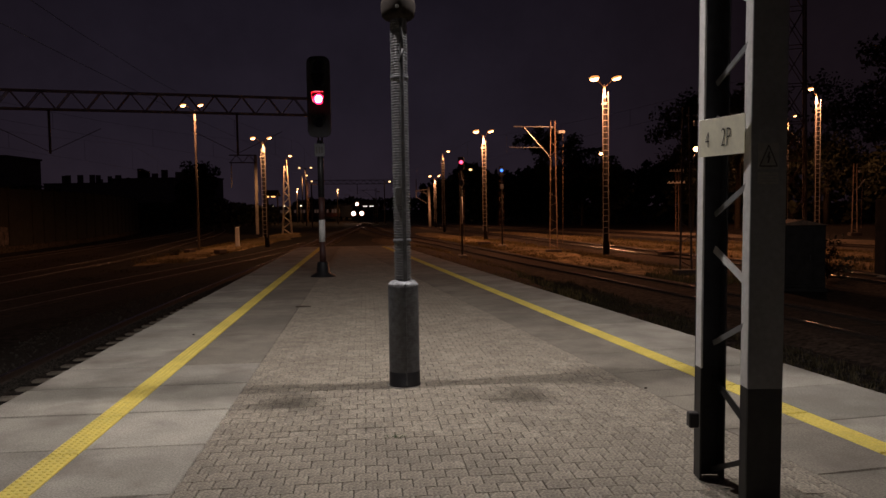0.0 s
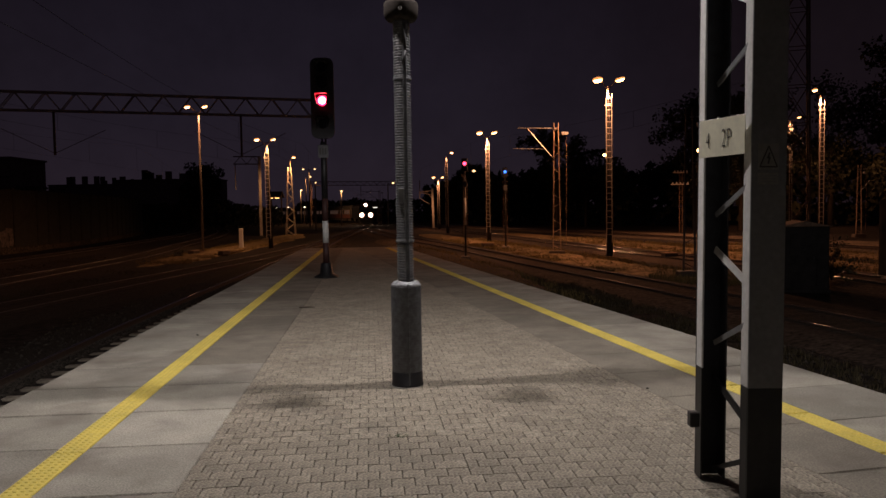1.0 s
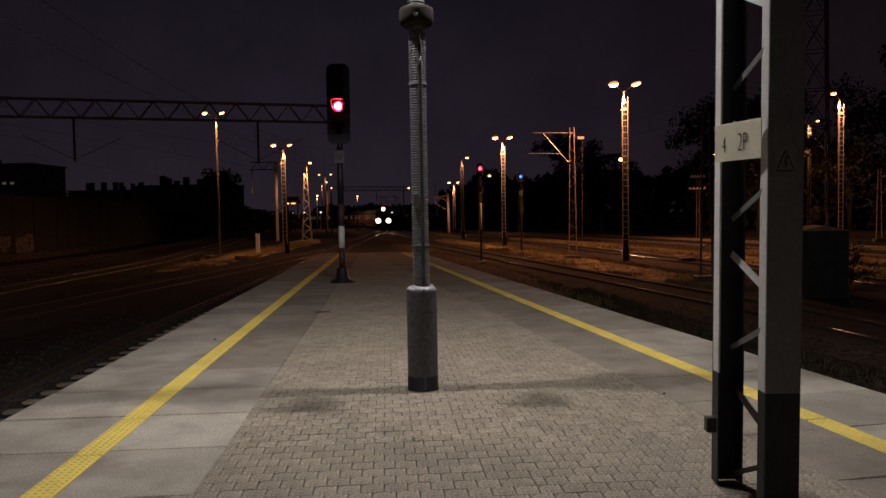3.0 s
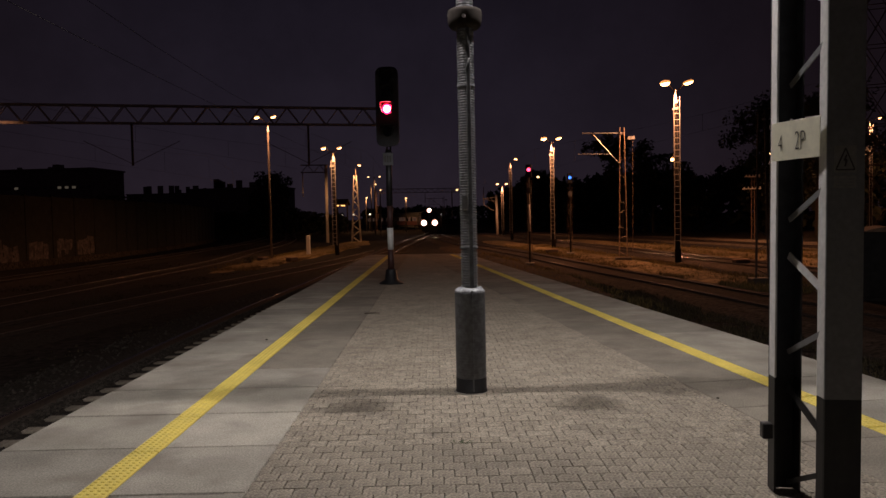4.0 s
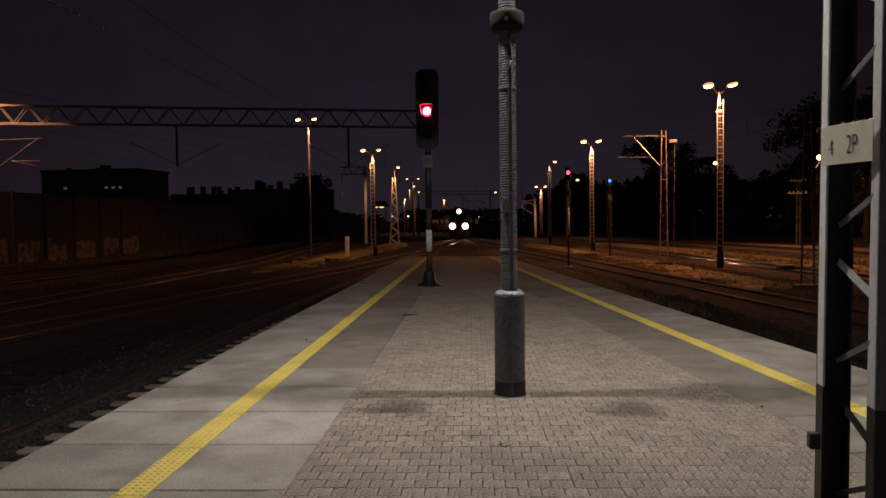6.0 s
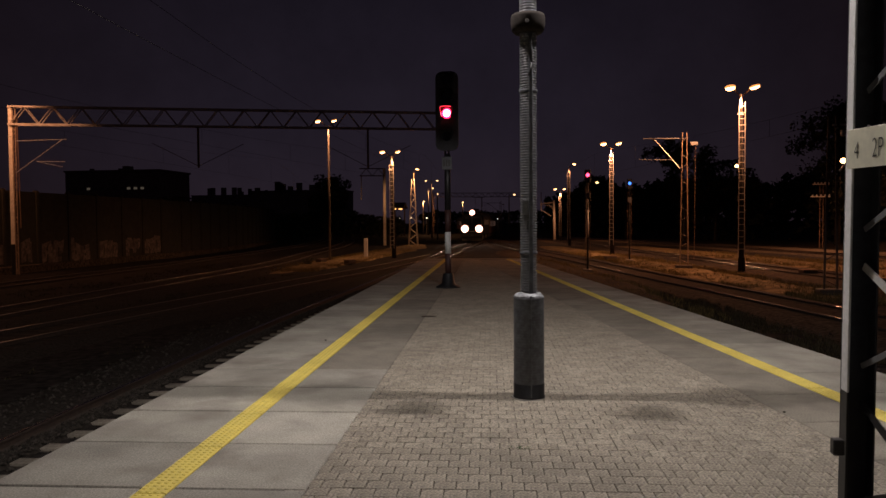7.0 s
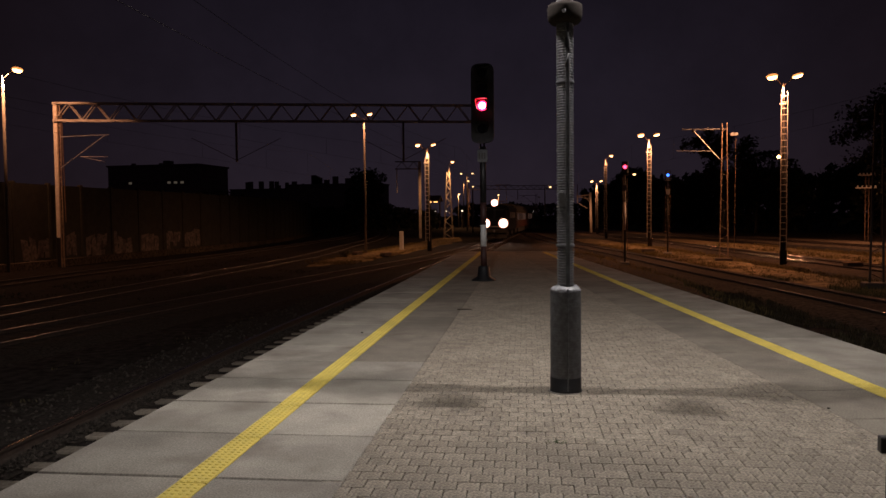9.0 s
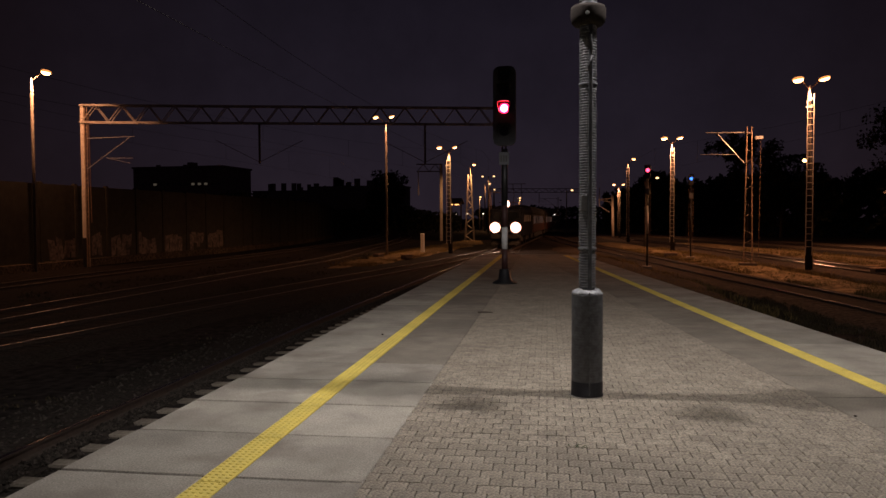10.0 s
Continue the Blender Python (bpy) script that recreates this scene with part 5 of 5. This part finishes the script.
# ---- sprayed paint on the barrier wall ----
def sprayed_paint():
    rng = random.Random(12)
    line = spline([(x, y, 0) for x, y in WALL_LINE], 3.0)
    top = thing("sprayed_paint", 0, 0, 0, "pale sprayed lettering shapes on the barrier wall", "graffiti")
    for y0, y1 in ((35.4, 38.4), (40.4, 46.6), (48.8, 57.0)):
        y = y0
        while y < y1:
            w = rng.uniform(0.85, 1.3)
            for p, q in zip(line, line[1:]):
                if p.y <= y < q.y and y + w < q.y + 0.05 and y > p.y - 0.05:
                    d = (q - p).normalized()
                    face = Vector((d.y, -d.x, 0))
                    base = p + d * ((y - p.y) / d.y) + face * 0.064
                    bm = bmesh.new()
                    tall, low, lean = rng.uniform(1.1, 1.6), rng.uniform(-0.68, -0.56), rng.uniform(-0.22, 0.22)
                    strokes = [(-0.04, 0.46, 0.0, rng.uniform(0.8, 1.0)), (0.58, 1.04, rng.choice((0.0, 0.0, 0.35)), rng.uniform(0.75, 1.0))]
                    strokes += [(0.2, 0.9, v, v + 0.26) for v in rng.sample((-0.03, 0.34, 0.66), 2)]
                    for n, (a0, a1, b0, b1) in enumerate(strokes):
                        ring = [base + d * (w * a + lean * b) + Vector((0, 0, low + tall * (b + rng.uniform(-0.10, 0.10)))) for a, b in ((a0, b0), (a1, b0), (a1, b1), (a0, b1))]
                        vs = [bm.verts.new(v) for v in ring] + [bm.verts.new(v + face * (0.004 + 0.002 * n)) for v in ring]
                        bm.faces.new(vs[4:])
                        for k in range(4):
                            bm.faces.new((vs[k], vs[(k + 1) % 4], vs[4 + (k + 1) % 4], vs[4 + k]))
                    part("painted_shape", bm, PALE_SPRAY, top)
            y += w * 1.04


sprayed_paint()


# ---- far buildings ----
def flat_block(x0, x1, y, depth, z1, label, windows, lit):
    top = thing("building", (x0 + x1) / 2, y, GZ, label, "building", "far buildings")
    w, h = x1 - x0, z1 - GZ
    bm = bmesh.new()
    box(bm, -w / 2, w / 2, 0, depth, -0.5, h)
    part("wall", bm, FACADE, top)
    bm = bmesh.new()
    box(bm, -w / 2 - 0.3, w / 2 + 0.3, -0.3, depth + 0.3, h, h + 0.4, 0.05)
    part("roof", bm, FACADE, top)
    rng = random.Random(int(y))
    rows = max(1, int((h - 2) / 3))
    for i in range(windows):
        for j in range(rows):
            cx, cz = -w / 2 + w * (i + 0.5) / windows, 2.2 + j * 3.0
            glow = (i, j) in lit
            bm = bmesh.new()
            box(bm, cx - 0.52, cx + 0.52, -0.06, 0.0, cz - 0.62, cz + 0.62, 0.02)
            win = part("window", bm, FACADE, top)
            bm = bmesh.new()
            box(bm, cx - 0.42, cx + 0.42, -0.075, -0.064, cz - 0.26, cz + 0.26)
            part("pane", bm, WINDOW_GLOW if glow else GLASS, win, "lit window pane" if glow else "")
    for k in range(int(w / (3.0 if y > 200 else 5.0))):
        cx = -w / 2 + rng.uniform(0.05, 0.95) * w
        hh, half = (rng.uniform(1.2, 3.6), rng.uniform(0.5, 1.4)) if y > 200 else (rng.uniform(0.4, 1.4), rng.uniform(0.3, 0.9))
        bm = bmesh.new()
        box(bm, cx - half, cx + half, depth * 0.3, depth * 0.3 + 0.8, h + 0.3, h + hh + 0.4, 0.04)
        part("chimney", bm, FACADE, top)


flat_block(-114.5, -91, 160, 14, 13.9, "dark flat-roofed block with a few lit windows", 14, ((3, 3), (9, 3), (10, 3), (11, 3), (11, 2)))
flat_block(-156, -103, 300, 16, 13.6, "distant dark terrace with chimneys", 10, ())
flat_block(-112, -78, 260, 14, 13.3, "distant dark low block", 5, ())


# ---- trees and plants ----
def tree(x, y, height, spread, seed, label, leaves=2600):
    rng = random.Random(seed)
    top = thing("tree", x, y, GZ, label, "tree", "trees of the yard edge")
    bm = bmesh.new()
    tube(bm, (0, 0, -0.1), (0.15, 0.1, height * 0.55), 0.035 * height * 0.6, 0.018 * height * 0.6, 9)
    tips = []
    for k in range(9):
        a, z = k * 2.4 + rng.uniform(-0.4, 0.4), height * rng.uniform(0.12, 0.55)
        r = spread * rng.uniform(0.35, 0.75)
        e = Vector((r * math.cos(a), r * math.sin(a), z + height * rng.uniform(0.12, 0.38)))
        tube(bm, (0.05, 0.05, z), e, 0.05, 0.02, 5)
        tips.append(e)
    tips.append(Vector((0.15, 0.1, height * 0.8)))
    part("trunk", bm, BARK, top)
    lumps = []
    for t in tips:
        for _ in range(5):
            lumps.append((t + Vector((rng.gauss(0, 0.22), rng.gauss(0, 0.22), rng.gauss(0, 0.16))) * spread, spread * rng.uniform(0.18, 0.36)))
    verts, faces = [], []
    for _ in range(leaves):
        c, r = lumps[rng.randrange(len(lumps))]
        d = Vector((rng.gauss(0, 1), rng.gauss(0, 1), rng.gauss(0, 0.8))).normalized() * r * rng.random() ** 0.4
        p = c + d
        p.z = min(p.z, height * 1.02)
        sz = rng.uniform(0.14, 0.36) * min(1.0, 0.12 + height * 0.09)
        u = Vector((rng.gauss(0, 1), rng.gauss(0, 1), rng.gauss(0, 1))).normalized()
        w = u.cross(Vector((rng.gauss(0, 1), rng.gauss(0, 1), rng.gauss(0, 1)))).normalized()
        k = len(verts)
        for q in (p - u * sz, p + w * sz * 0.5, p + u * sz, p - w * sz * 0.5):
            verts.append(tuple(q))
        faces.append((k, k + 1, k + 2, k + 3))
    me = bpy.data.meshes.new("crown")
    me.from_pydata(verts, [], faces)
    me.materials.append(LEAF)
    crown = new("crown", me)
    crown.parent = top
    return top


for i, (x, y, h, sp) in enumerate(((16.5, 110, 15.5, 4.6), (21, 112, 11, 4.5), (30.5, 92, 17.5, 4.6), (33, 84, 17, 5.5), (50, 98, 21, 7), (40, 62, 18, 6), (36, 100, 14, 6),
                                   (45, 68, 17, 6), (10, 130, 9, 4.5), (24, 108, 9.5, 4), (48, 58, 17, 6))):
    tree(x, y, h, sp, 30 + i, "dark leafy tree behind the yard", 5200)
for i, (x, y, h, sp) in enumerate(((-37.6, 118, 11.6, 3.3), (-39.2, 122, 10.4, 2.9), (-60, 112, 7, 5), (-70, 108, 6.5, 5), (-52, 75, 5.5, 4), (-58, 62, 5.5, 4), (-60, 52, 6, 4), (-62, 43, 6, 4), (-52, 90, 6, 4.5))):
    tree(x, y, h, sp, 60 + i, "dark bushy tree behind the barrier wall", 3600)
tree(13.6, 26.6, 1.6, 0.9, 90, "dark low bush beside the hut", 500)
tree(-16.9, 48.2, 0.55, 0.4, 91, "dark low bush on the verge", 260)


def woodland(pts, depth, low, high, seed, count, label, leaf=1.0):
    """far woods as one dark mass of leaves with an uneven outline"""
    rng = random.Random(seed)
    line = spline([(x, y, 0) for x, y in pts], 1.0)
    verts, faces = [], []
    for _ in range(count):
        p = line[rng.randrange(len(line))]
        q = p + Vector((rng.uniform(-1, 1), rng.uniform(0, depth), 0))
        h = low + (high - low) * (0.5 + 0.5 * noise.noise(Vector((q.x * 0.09, q.y * 0.05, seed)))) + 1.4 * noise.noise(Vector((q.x * 0.5, q.y * 0.3, seed + 5)))
        q.z = GZ + h * rng.random() ** 0.6
        sz = rng.uniform(0.3, 0.8) * leaf
        u = Vector((rng.gauss(0, 1), rng.gauss(0, 1), rng.gauss(0, 1))).normalized()
        w = u.cross(Vector((rng.gauss(0, 1), rng.gauss(0, 1), rng.gauss(0, 1)))).normalized()
        k = len(verts)
        for c in (q - u * sz, q + w * sz * 0.6, q + u * sz, q - w * sz * 0.6):
            verts.append(tuple(c))
        faces.append((k, k + 1, k + 2, k + 3))
    me = bpy.data.meshes.new("woodland")
    me.from_pydata(verts, [], faces)
    me.materials.append(LEAF)
    tagged(new("woodland", me), label, "woodland", kind="stuff")


woodland([(-4, 190), (8, 150), (20, 128), (35, 112), (55, 95), (75, 75), (95, 50)], 9, 5, 13, 3, 26000, "dark woods behind the yard")
woodland([(-34, 150), (-48, 128), (-62, 112), (-80, 96), (-100, 75), (-110, 45)], 6, 3, 6.0, 8, 34000, "dark scrub behind the barrier wall", 0.55)
woodland([(-64, 330), (-30, 300), (0, 280), (40, 250)], 8, 5, 9, 11, 9000, "distant dark woods beyond the line")


def grass():
    rng = random.Random(5)
    verts, faces = [], []

    def tuft(x, y, z, size):
        for _ in range(5):
            a, lean = rng.uniform(0, 6.28), rng.uniform(0.1, 0.7)
            h = size * rng.uniform(0.6, 1.3)
            bx, by = x + rng.uniform(-0.06, 0.06), y + rng.uniform(-0.06, 0.06)
            wx, wy = 0.012 * math.sin(a), -0.012 * math.cos(a)
            k = len(verts)
            verts.extend(((bx - wx, by - wy, z), (bx + wx, by + wy, z), (bx + lean * h * math.cos(a), by + lean * h * math.sin(a), z + h)))
            faces.append((k, k + 1, k + 2))
    def strew(pts, width, count, size, gap):
        line = spline([(x, y, 0) for x, y in pts], 0.5)
        for _ in range(count):
            p = line[rng.randrange(len(line))]
            x, y = p.x + rng.uniform(-0.5, 0.5) * width, p.y + rng.uniform(-0.5, 0.5)
            if noise.noise(Vector((x * 0.6, y * 0.6, 3))) > gap:
                tuft(x, y, GZ + 0.02, size * rng.uniform(0.5, 1.4))

    def finish(name, m, label):
        me = bpy.data.meshes.new(name)
        me.from_pydata(verts, [], faces)
        me.materials.append(m)
        tagged(new(name, me), label, name, kind="stuff")
        verts.clear()
        faces.clear()
    bands = (([(10.3, 26.5), (9.3, 30), (7.6, 38), (5.2, 52), (1.6, 70)], 4.0, 9000, 0.17), ([(20, 25), (17.5, 38), (14.8, 52), (11, 70)], 4.2, 6000, 0.19), ([(25.2, 30), (22.6, 38), (20.6, 46), (18.4, 56)], 4.4, 3500, 0.17),
             ([(-16.2, 42), (-16.4, 50), (-16.6, 60), (-17.2, 75)], 4.0, 6000, 0.13), ([(5.6, 5), (4.0, 13), (2.4, 22), (1.6, 30)], 1.6, 1500, 0.12),
             ([(3.4, 22), (2.2, 32), (0.2, 44), (-3.0, 58)], 2.4, 2600, 0.17))
    for pts, width, count, size in bands:
        strew(pts, width, count, size, -0.15)
    finish("grass", GRASS, "tufts of dry grass on the verges")
    # low dark weeds along the platform and between the tracks
    strew([(6.6, 4), (5.4, 12), (4.2, 20), (2.9, 30)], 3.2, 7000, 0.085, -0.3)
    strew([(-8.3, 4), (-9.2, 15), (-10.0, 26)], 2.2, 500, 0.04, 0.05)
    strew([(-15.2, 12), (-15.8, 25), (-16.2, 40)], 3.2, 1500, 0.07, 0.0)
    strew([(-20.5, 15), (-22.3, 32), (-23.6, 50)], 4.0, 1800, 0.08, 0.0)
    finish("weeds", WEED, "low dark weeds in the gravel between the tracks")


grass()


# ---- the train ----
def wheelset(name, y, top, parent_z=0.0):
    for sx in (-1, 1):
        bm = bmesh.new()
        tube(bm, (sx * 0.68, y, 0.5), (sx * 0.80, y, 0.5), 0.5, 0.5, 16)
        part(name, bm, TRAIN_DARK, top)


def body_section(bm, half, z0, z1, roof, y0, y1):
    prof = [(-half, z0), (-half, z1), (-half * 0.82, z1 + roof * 0.7), (-half * 0.4, z1 + roof), (half * 0.4, z1 + roof), (half * 0.82, z1 + roof * 0.7), (half, z1), (half, z0)]
    return sweep(bm, [Vector((0, y0, 0)), Vector((0, y1, 0))], [(-a, h) for a, h in prof])


def locomotive():
    """its front looks along -y; the origin is on the rail at the front buffers"""
    top = thing("locomotive", 0, 0, RAIL_TOP, "dark electric locomotive with three bright headlights", "locomotive")
    body = part("body", body_section(bmesh.new(), 1.45, 1.05, 3.35, 0.4, 1.25, 14.7), TRAIN_BLUE, top)
    # raked cab front
    bm = bmesh.new()
    for y0, y1, zz in ((1.25, 0.62, ((1.05, 2.15), (2.15, 3.3))),):
        low = [(-1.45, 1.25, 1.05), (1.45, 1.25, 1.05), (1.30, 0.62, 1.05), (-1.30, 0.62, 1.05)]
        waist = [(-1.45, 1.25, 2.15), (1.45, 1.25, 2.15), (1.28, 0.60, 2.15), (-1.28, 0.60, 2.15)]
        roof = [(-1.40, 1.25, 3.45), (1.40, 1.25, 3.45), (1.15, 0.95, 3.40), (-1.15, 0.95, 3.40)]
        rings = [[bm.verts.new(p) for p in r] for r in (low, waist, roof)]
        for a, b in zip(rings, rings[1:]):
            for i in range(4):
                bm.faces.new((a[i], a[(i + 1) % 4], b[(i + 1) % 4], b[i]))
        bm.faces.new(rings[0][::-1])
        bm.faces.new(rings[-1])
    cab = part("cab", bm, TRAIN_BLUE, top)
    for sx in (-1, 1):
        bm = bmesh.new()
        v = [(sx * 0.12, 0.635, 2.3), (sx * 1.12, 0.66, 2.3), (sx * 1.05, 0.85, 3.15), (sx * 0.12, 0.85, 3.15)]
        vs = [bm.verts.new(p) for p in v] + [bm.verts.new((p[0], p[1] + 0.05, p[2])) for p in v]
        bm.faces.new(vs[:4])
        for i in range(4):
            bm.faces.new((vs[i], vs[(i + 1) % 4], vs[4 + (i + 1) % 4], vs[4 + i]))
        part("windscreen", bm, GLASS, cab)
    bm = bmesh.new()
    box(bm, -1.30, 1.30, 0.585, 0.605, 1.42, 1.52)
    part("stripe", bm, SIGN_OLD, cab, "pale stripe across the front")
    for sx, z, r, y in ((-0.92, 1.80, 0.37, 0.56), (0.92, 1.80, 0.37, 0.56), (0.0, 3.90, 0.25, 0.98)):
        bm = bmesh.new()
        tube(bm, (sx, y + 0.35, z), (sx, y, z), r + 0.13, r + 0.115, 18)
        house = part("headlight", bm, TRAIN_DARK, top)
        # glowing ring added round the lens to imitate its glare
        bm = bmesh.new()
        tube(bm, (sx, y - 0.002, z), (sx, y - 0.012, z), r + 0.11, r + 0.10, 18)
        part("glare_rim", bm, GLARE_RIM, house, "warm glowing rim standing for headlight glare")
        bm = bmesh.new()
        tube(bm, (sx, y - 0.014, z), (sx, y - 0.03, z), r * 0.9, r * 0.82, 18)
        part("lens", bm, HEAD_GLOW, house, "glowing headlight lens")
    for sx in (-0.875, 0.875):
        bm = bmesh.new()
        tube(bm, (sx, 0.6, 1.05), (sx, 0.12, 1.05), 0.09, n=12)
        tube(bm, (sx, 0.12, 1.05), (sx, 0.05, 1.05), 0.25, 0.24, 18)
        part("buffer", bm, TRAIN_DARK, top)
    bm = bmesh.new()
    box(bm, -1.35, 1.35, 0.6, 1.0, 0.8, 1.2, 0.03)
    part("buffer_beam", bm, TRAIN_DARK, top, "dark buffer beam")
    bm = bmesh.new()
    box(bm, -0.06, 0.06, 0.2, 0.6, 0.85, 1.1, 0.02)
    part("coupling_hook", bm, TRAIN_DARK, top)
    bm = bmesh.new()
    v = [bm.verts.new(p) for p in ((-1.3, 0.75, 0.25), (1.3, 0.75, 0.25), (1.3, 1.0, 0.85), (-1.3, 1.0, 0.85), (-1.3, 0.8, 0.25), (1.3, 0.8, 0.25), (1.3, 1.05, 0.85), (-1.3, 1.05, 0.85))]
    for f in ((0, 1, 2, 3), (7, 6, 5, 4), (0, 4, 5, 1), (1, 5, 6, 2), (2, 6, 7, 3), (3, 7, 4, 0)):
        bm.faces.new([v[k] for k in f])
    part("plough", bm, TRAIN_DARK, top)
    for yc in (4.0, 12.0):
        bm = bmesh.new()
        box(bm, -1.15, 1.15, yc - 2.1, yc + 2.1, 0.45, 0.95, 0.05)
        part("bogie", bm, TRAIN_DARK, top)
        for dy in (-1.5, 1.5):
            wheelset("wheel", yc + dy, top)
    for k in range(4):
        bm = bmesh.new()
        box(bm, 1.452, 1.47, 3.6 + k * 2.4, 4.9 + k * 2.4, 2.3, 2.95, 0.01)
        part("side_grille", bm, GALVANISED, body)
    for yc, up in ((3.6, False), (12.4, True)):
        bm = bmesh.new()
        base_z, top_z = 3.78, (6.2 if up else 4.1)
        for sx in (-0.5, 0.5):
            tube(bm, (sx, yc, base_z), (sx * 0.8, yc + (1.1 if up else 1.6), (base_z + top_z) / 2), 0.03)
            tube(bm, (sx * 0.8, yc + (1.1 if up else 1.6), (base_z + top_z) / 2), (sx * 0.9, yc, top_z), 0.025)
        tube(bm, (-0.9, yc, top_z), (0.9, yc, top_z), 0.03)
        part("pantograph", bm, RUST, top)
    return top


def coach(label):
    """its front looks along -y; the origin is on the rail at the front buffers"""
    top = thing("passenger_coach", 0, 0, RAIL_TOP, label, "railway coach", "coaches of the train")
    n = 26.4
    part("roof", body_section(bmesh.new(), 1.41, 2.98, 3.3, 0.75, 0.4, n - 0.4), TRAIN_DARK, top)
    bm = bmesh.new()
    box(bm, -1.42, 1.42, 0.4, n - 0.4, 1.05, 1.95)
    body = part("lower_side", bm, TRAIN_RED, top, "dull red lower side")
    bm = bmesh.new()
    box(bm, -1.40, 1.40, 0.4, n - 0.4, 1.95, 2.98)
    upper = part("window_band", bm, TRAIN_GREY, top, "pale window band")
    for k in range(10):
        y = 2.9 + k * 2.15
        for sx in (-1, 1):
            bm = bmesh.new()
            box(bm, min(sx * 1.402, sx * 1.43), max(sx * 1.402, sx * 1.43), y - 0.1, y + 1.3, 2.02, 2.86, 0.02)
            part("window", bm, WINDOW_YARD_LIT if (k * 3) % 7 < 5 else GLASS, upper)
    for sx in (-1, 1):
        for y in (0.75, n - 1.55):
            bm = bmesh.new()
            box(bm, min(sx * 1.425, sx * 1.45), max(sx * 1.425, sx * 1.45), y, y + 0.8, 1.08, 2.95, 0.02)
            part("door", bm, TRAIN_DARK, top)
    bm = bmesh.new()
    box(bm, -1.3, 1.3, 5.5, n - 5.5, 0.45, 1.04, 0.05)
    part("underframe", bm, TRAIN_DARK, top)
    for yc in (3.6, n - 3.6):
        bm = bmesh.new()
        box(bm, -1.15, 1.15, yc - 1.7, yc + 1.7, 0.4, 0.95, 0.05)
        part("bogie", bm, TRAIN_DARK, top)
        for dy in (-1.25, 1.25):
            wheelset("wheel", yc + dy, top)
    return top


TRAIN = [(locomotive(), 16.0, 4.0)]
first_coach = coach("passenger coach with dim windows in the moving train")
TRAIN.append((first_coach, 26.4, 3.6))
for _ in range(2):
    TRAIN.append((copy_thing(first_coach, pose(0, 0, RAIL_TOP)), 26.4, 3.6))


# ---- litter on the paving ----
def twig(x, y, length, rz):
    top = thing("twig", x, y, 0.012, "dark dry twig lying on the paving", "twig", "litter on the paving", rz=rz)
    bm = bmesh.new()
    tube(bm, (-length / 2, 0, 0), (0.02, 0.006, 0.004), 0.012, 0.011, 6)
    tube(bm, (0.02, 0.006, 0.004), (length / 2, -0.01, 0.001), 0.011, 0.006, 6)
    part("stem", bm, BARK, top)
    bm = bmesh.new()
    tube(bm, (0.02, 0.005, 0.004), (0.07, 0.06, 0.001), 0.008, 0.004, 5)
    part("side_shoot", bm, BARK, top)


def weed_tuft(x, y, size):
    rng = random.Random(17)
    top = thing("weed", x, y, -0.006, "small green weed growing from a paving joint", "weed", "litter on the paving")
    for k in range(12):
        bm = bmesh.new()
        a, r, dx = rng.uniform(0, 6.28), size * rng.uniform(0.6, 1.2), rng.uniform(-1, 1) * size
        c, sn = math.cos(a), math.sin(a) * 0.5
        ring = [(dx, 0, 0), (dx + r * c * 0.5 - 0.006 * sn, r * sn * 0.5 + 0.006 * c, r * 0.42), (dx + r * c, r * sn, r * 0.36), (dx + r * c * 0.5 + 0.006 * sn, r * sn * 0.5 - 0.006 * c, r * 0.40)]
        bm.faces.new([bm.verts.new(p) for p in ring])
        leaf = part("leaf", bm, WEED_GREEN, top)
        leaf.modifiers.new("thick", "SOLIDIFY").thickness = 0.001


def pebble(x, y, r):
    top = thing("pebble", x, y, 0.0, "small dark stone lying on the slabs", "stone", "litter on the paving")
    bm = bmesh.new()
    lathe(bm, [(r * 0.6, 0.0), (r, r * 0.4), (r * 0.7, r * 0.9), (r * 0.2, r)], 7)
    for v in bm.verts:
        v.co.x *= 1.3 + 0.3 * noise.noise(v.co * 40)
    part("stone", bm, BALLAST, top)


weed_tuft(-0.36, 5.46, 0.055)
twig(-2.37, 12.99, 0.26, 5)
pebble(1.84, 6.82, 0.012)
pebble(-3.36, 10.23, 0.015)

paving_slabs()
tactile_tiles()
pavers()


def motions():
    """the train rolls in along the platform track, every vehicle on its own bogies"""
    line = spline([(x, y, 0) for x, y in L1], 0.5)
    run = [0.0]
    for p, q in zip(line, line[1:]):
        run.append(run[-1] + (q - p).length)
    ys = [p.y for p in line]

    def on_track(d):
        return Vector((float(np.interp(d, run, [p.x for p in line])), float(np.interp(d, run, ys)), 0))
    start = float(np.interp(167.0, ys, run))
    stop = float(np.interp(66.3, ys, run))
    rows = [[] for _ in TRAIN]
    for k in range(21):
        t = k * 0.5
        front = start + (stop - start) * t / 10.0
        for i, (ob, length, bogie) in enumerate(TRAIN):
            a, b = on_track(front + bogie), on_track(front + length - bogie)
            d = (b - a).normalized()
            nose = a - d * bogie
            rows[i].append((t, pose(nose.x, nose.y, RAIL_TOP, 0, 0, math.degrees(math.atan2(d.y, d.x)) - 90)))
            front += length
    for (ob, length, bogie), r in zip(TRAIN, rows):
        walk(ob, r)


motions()
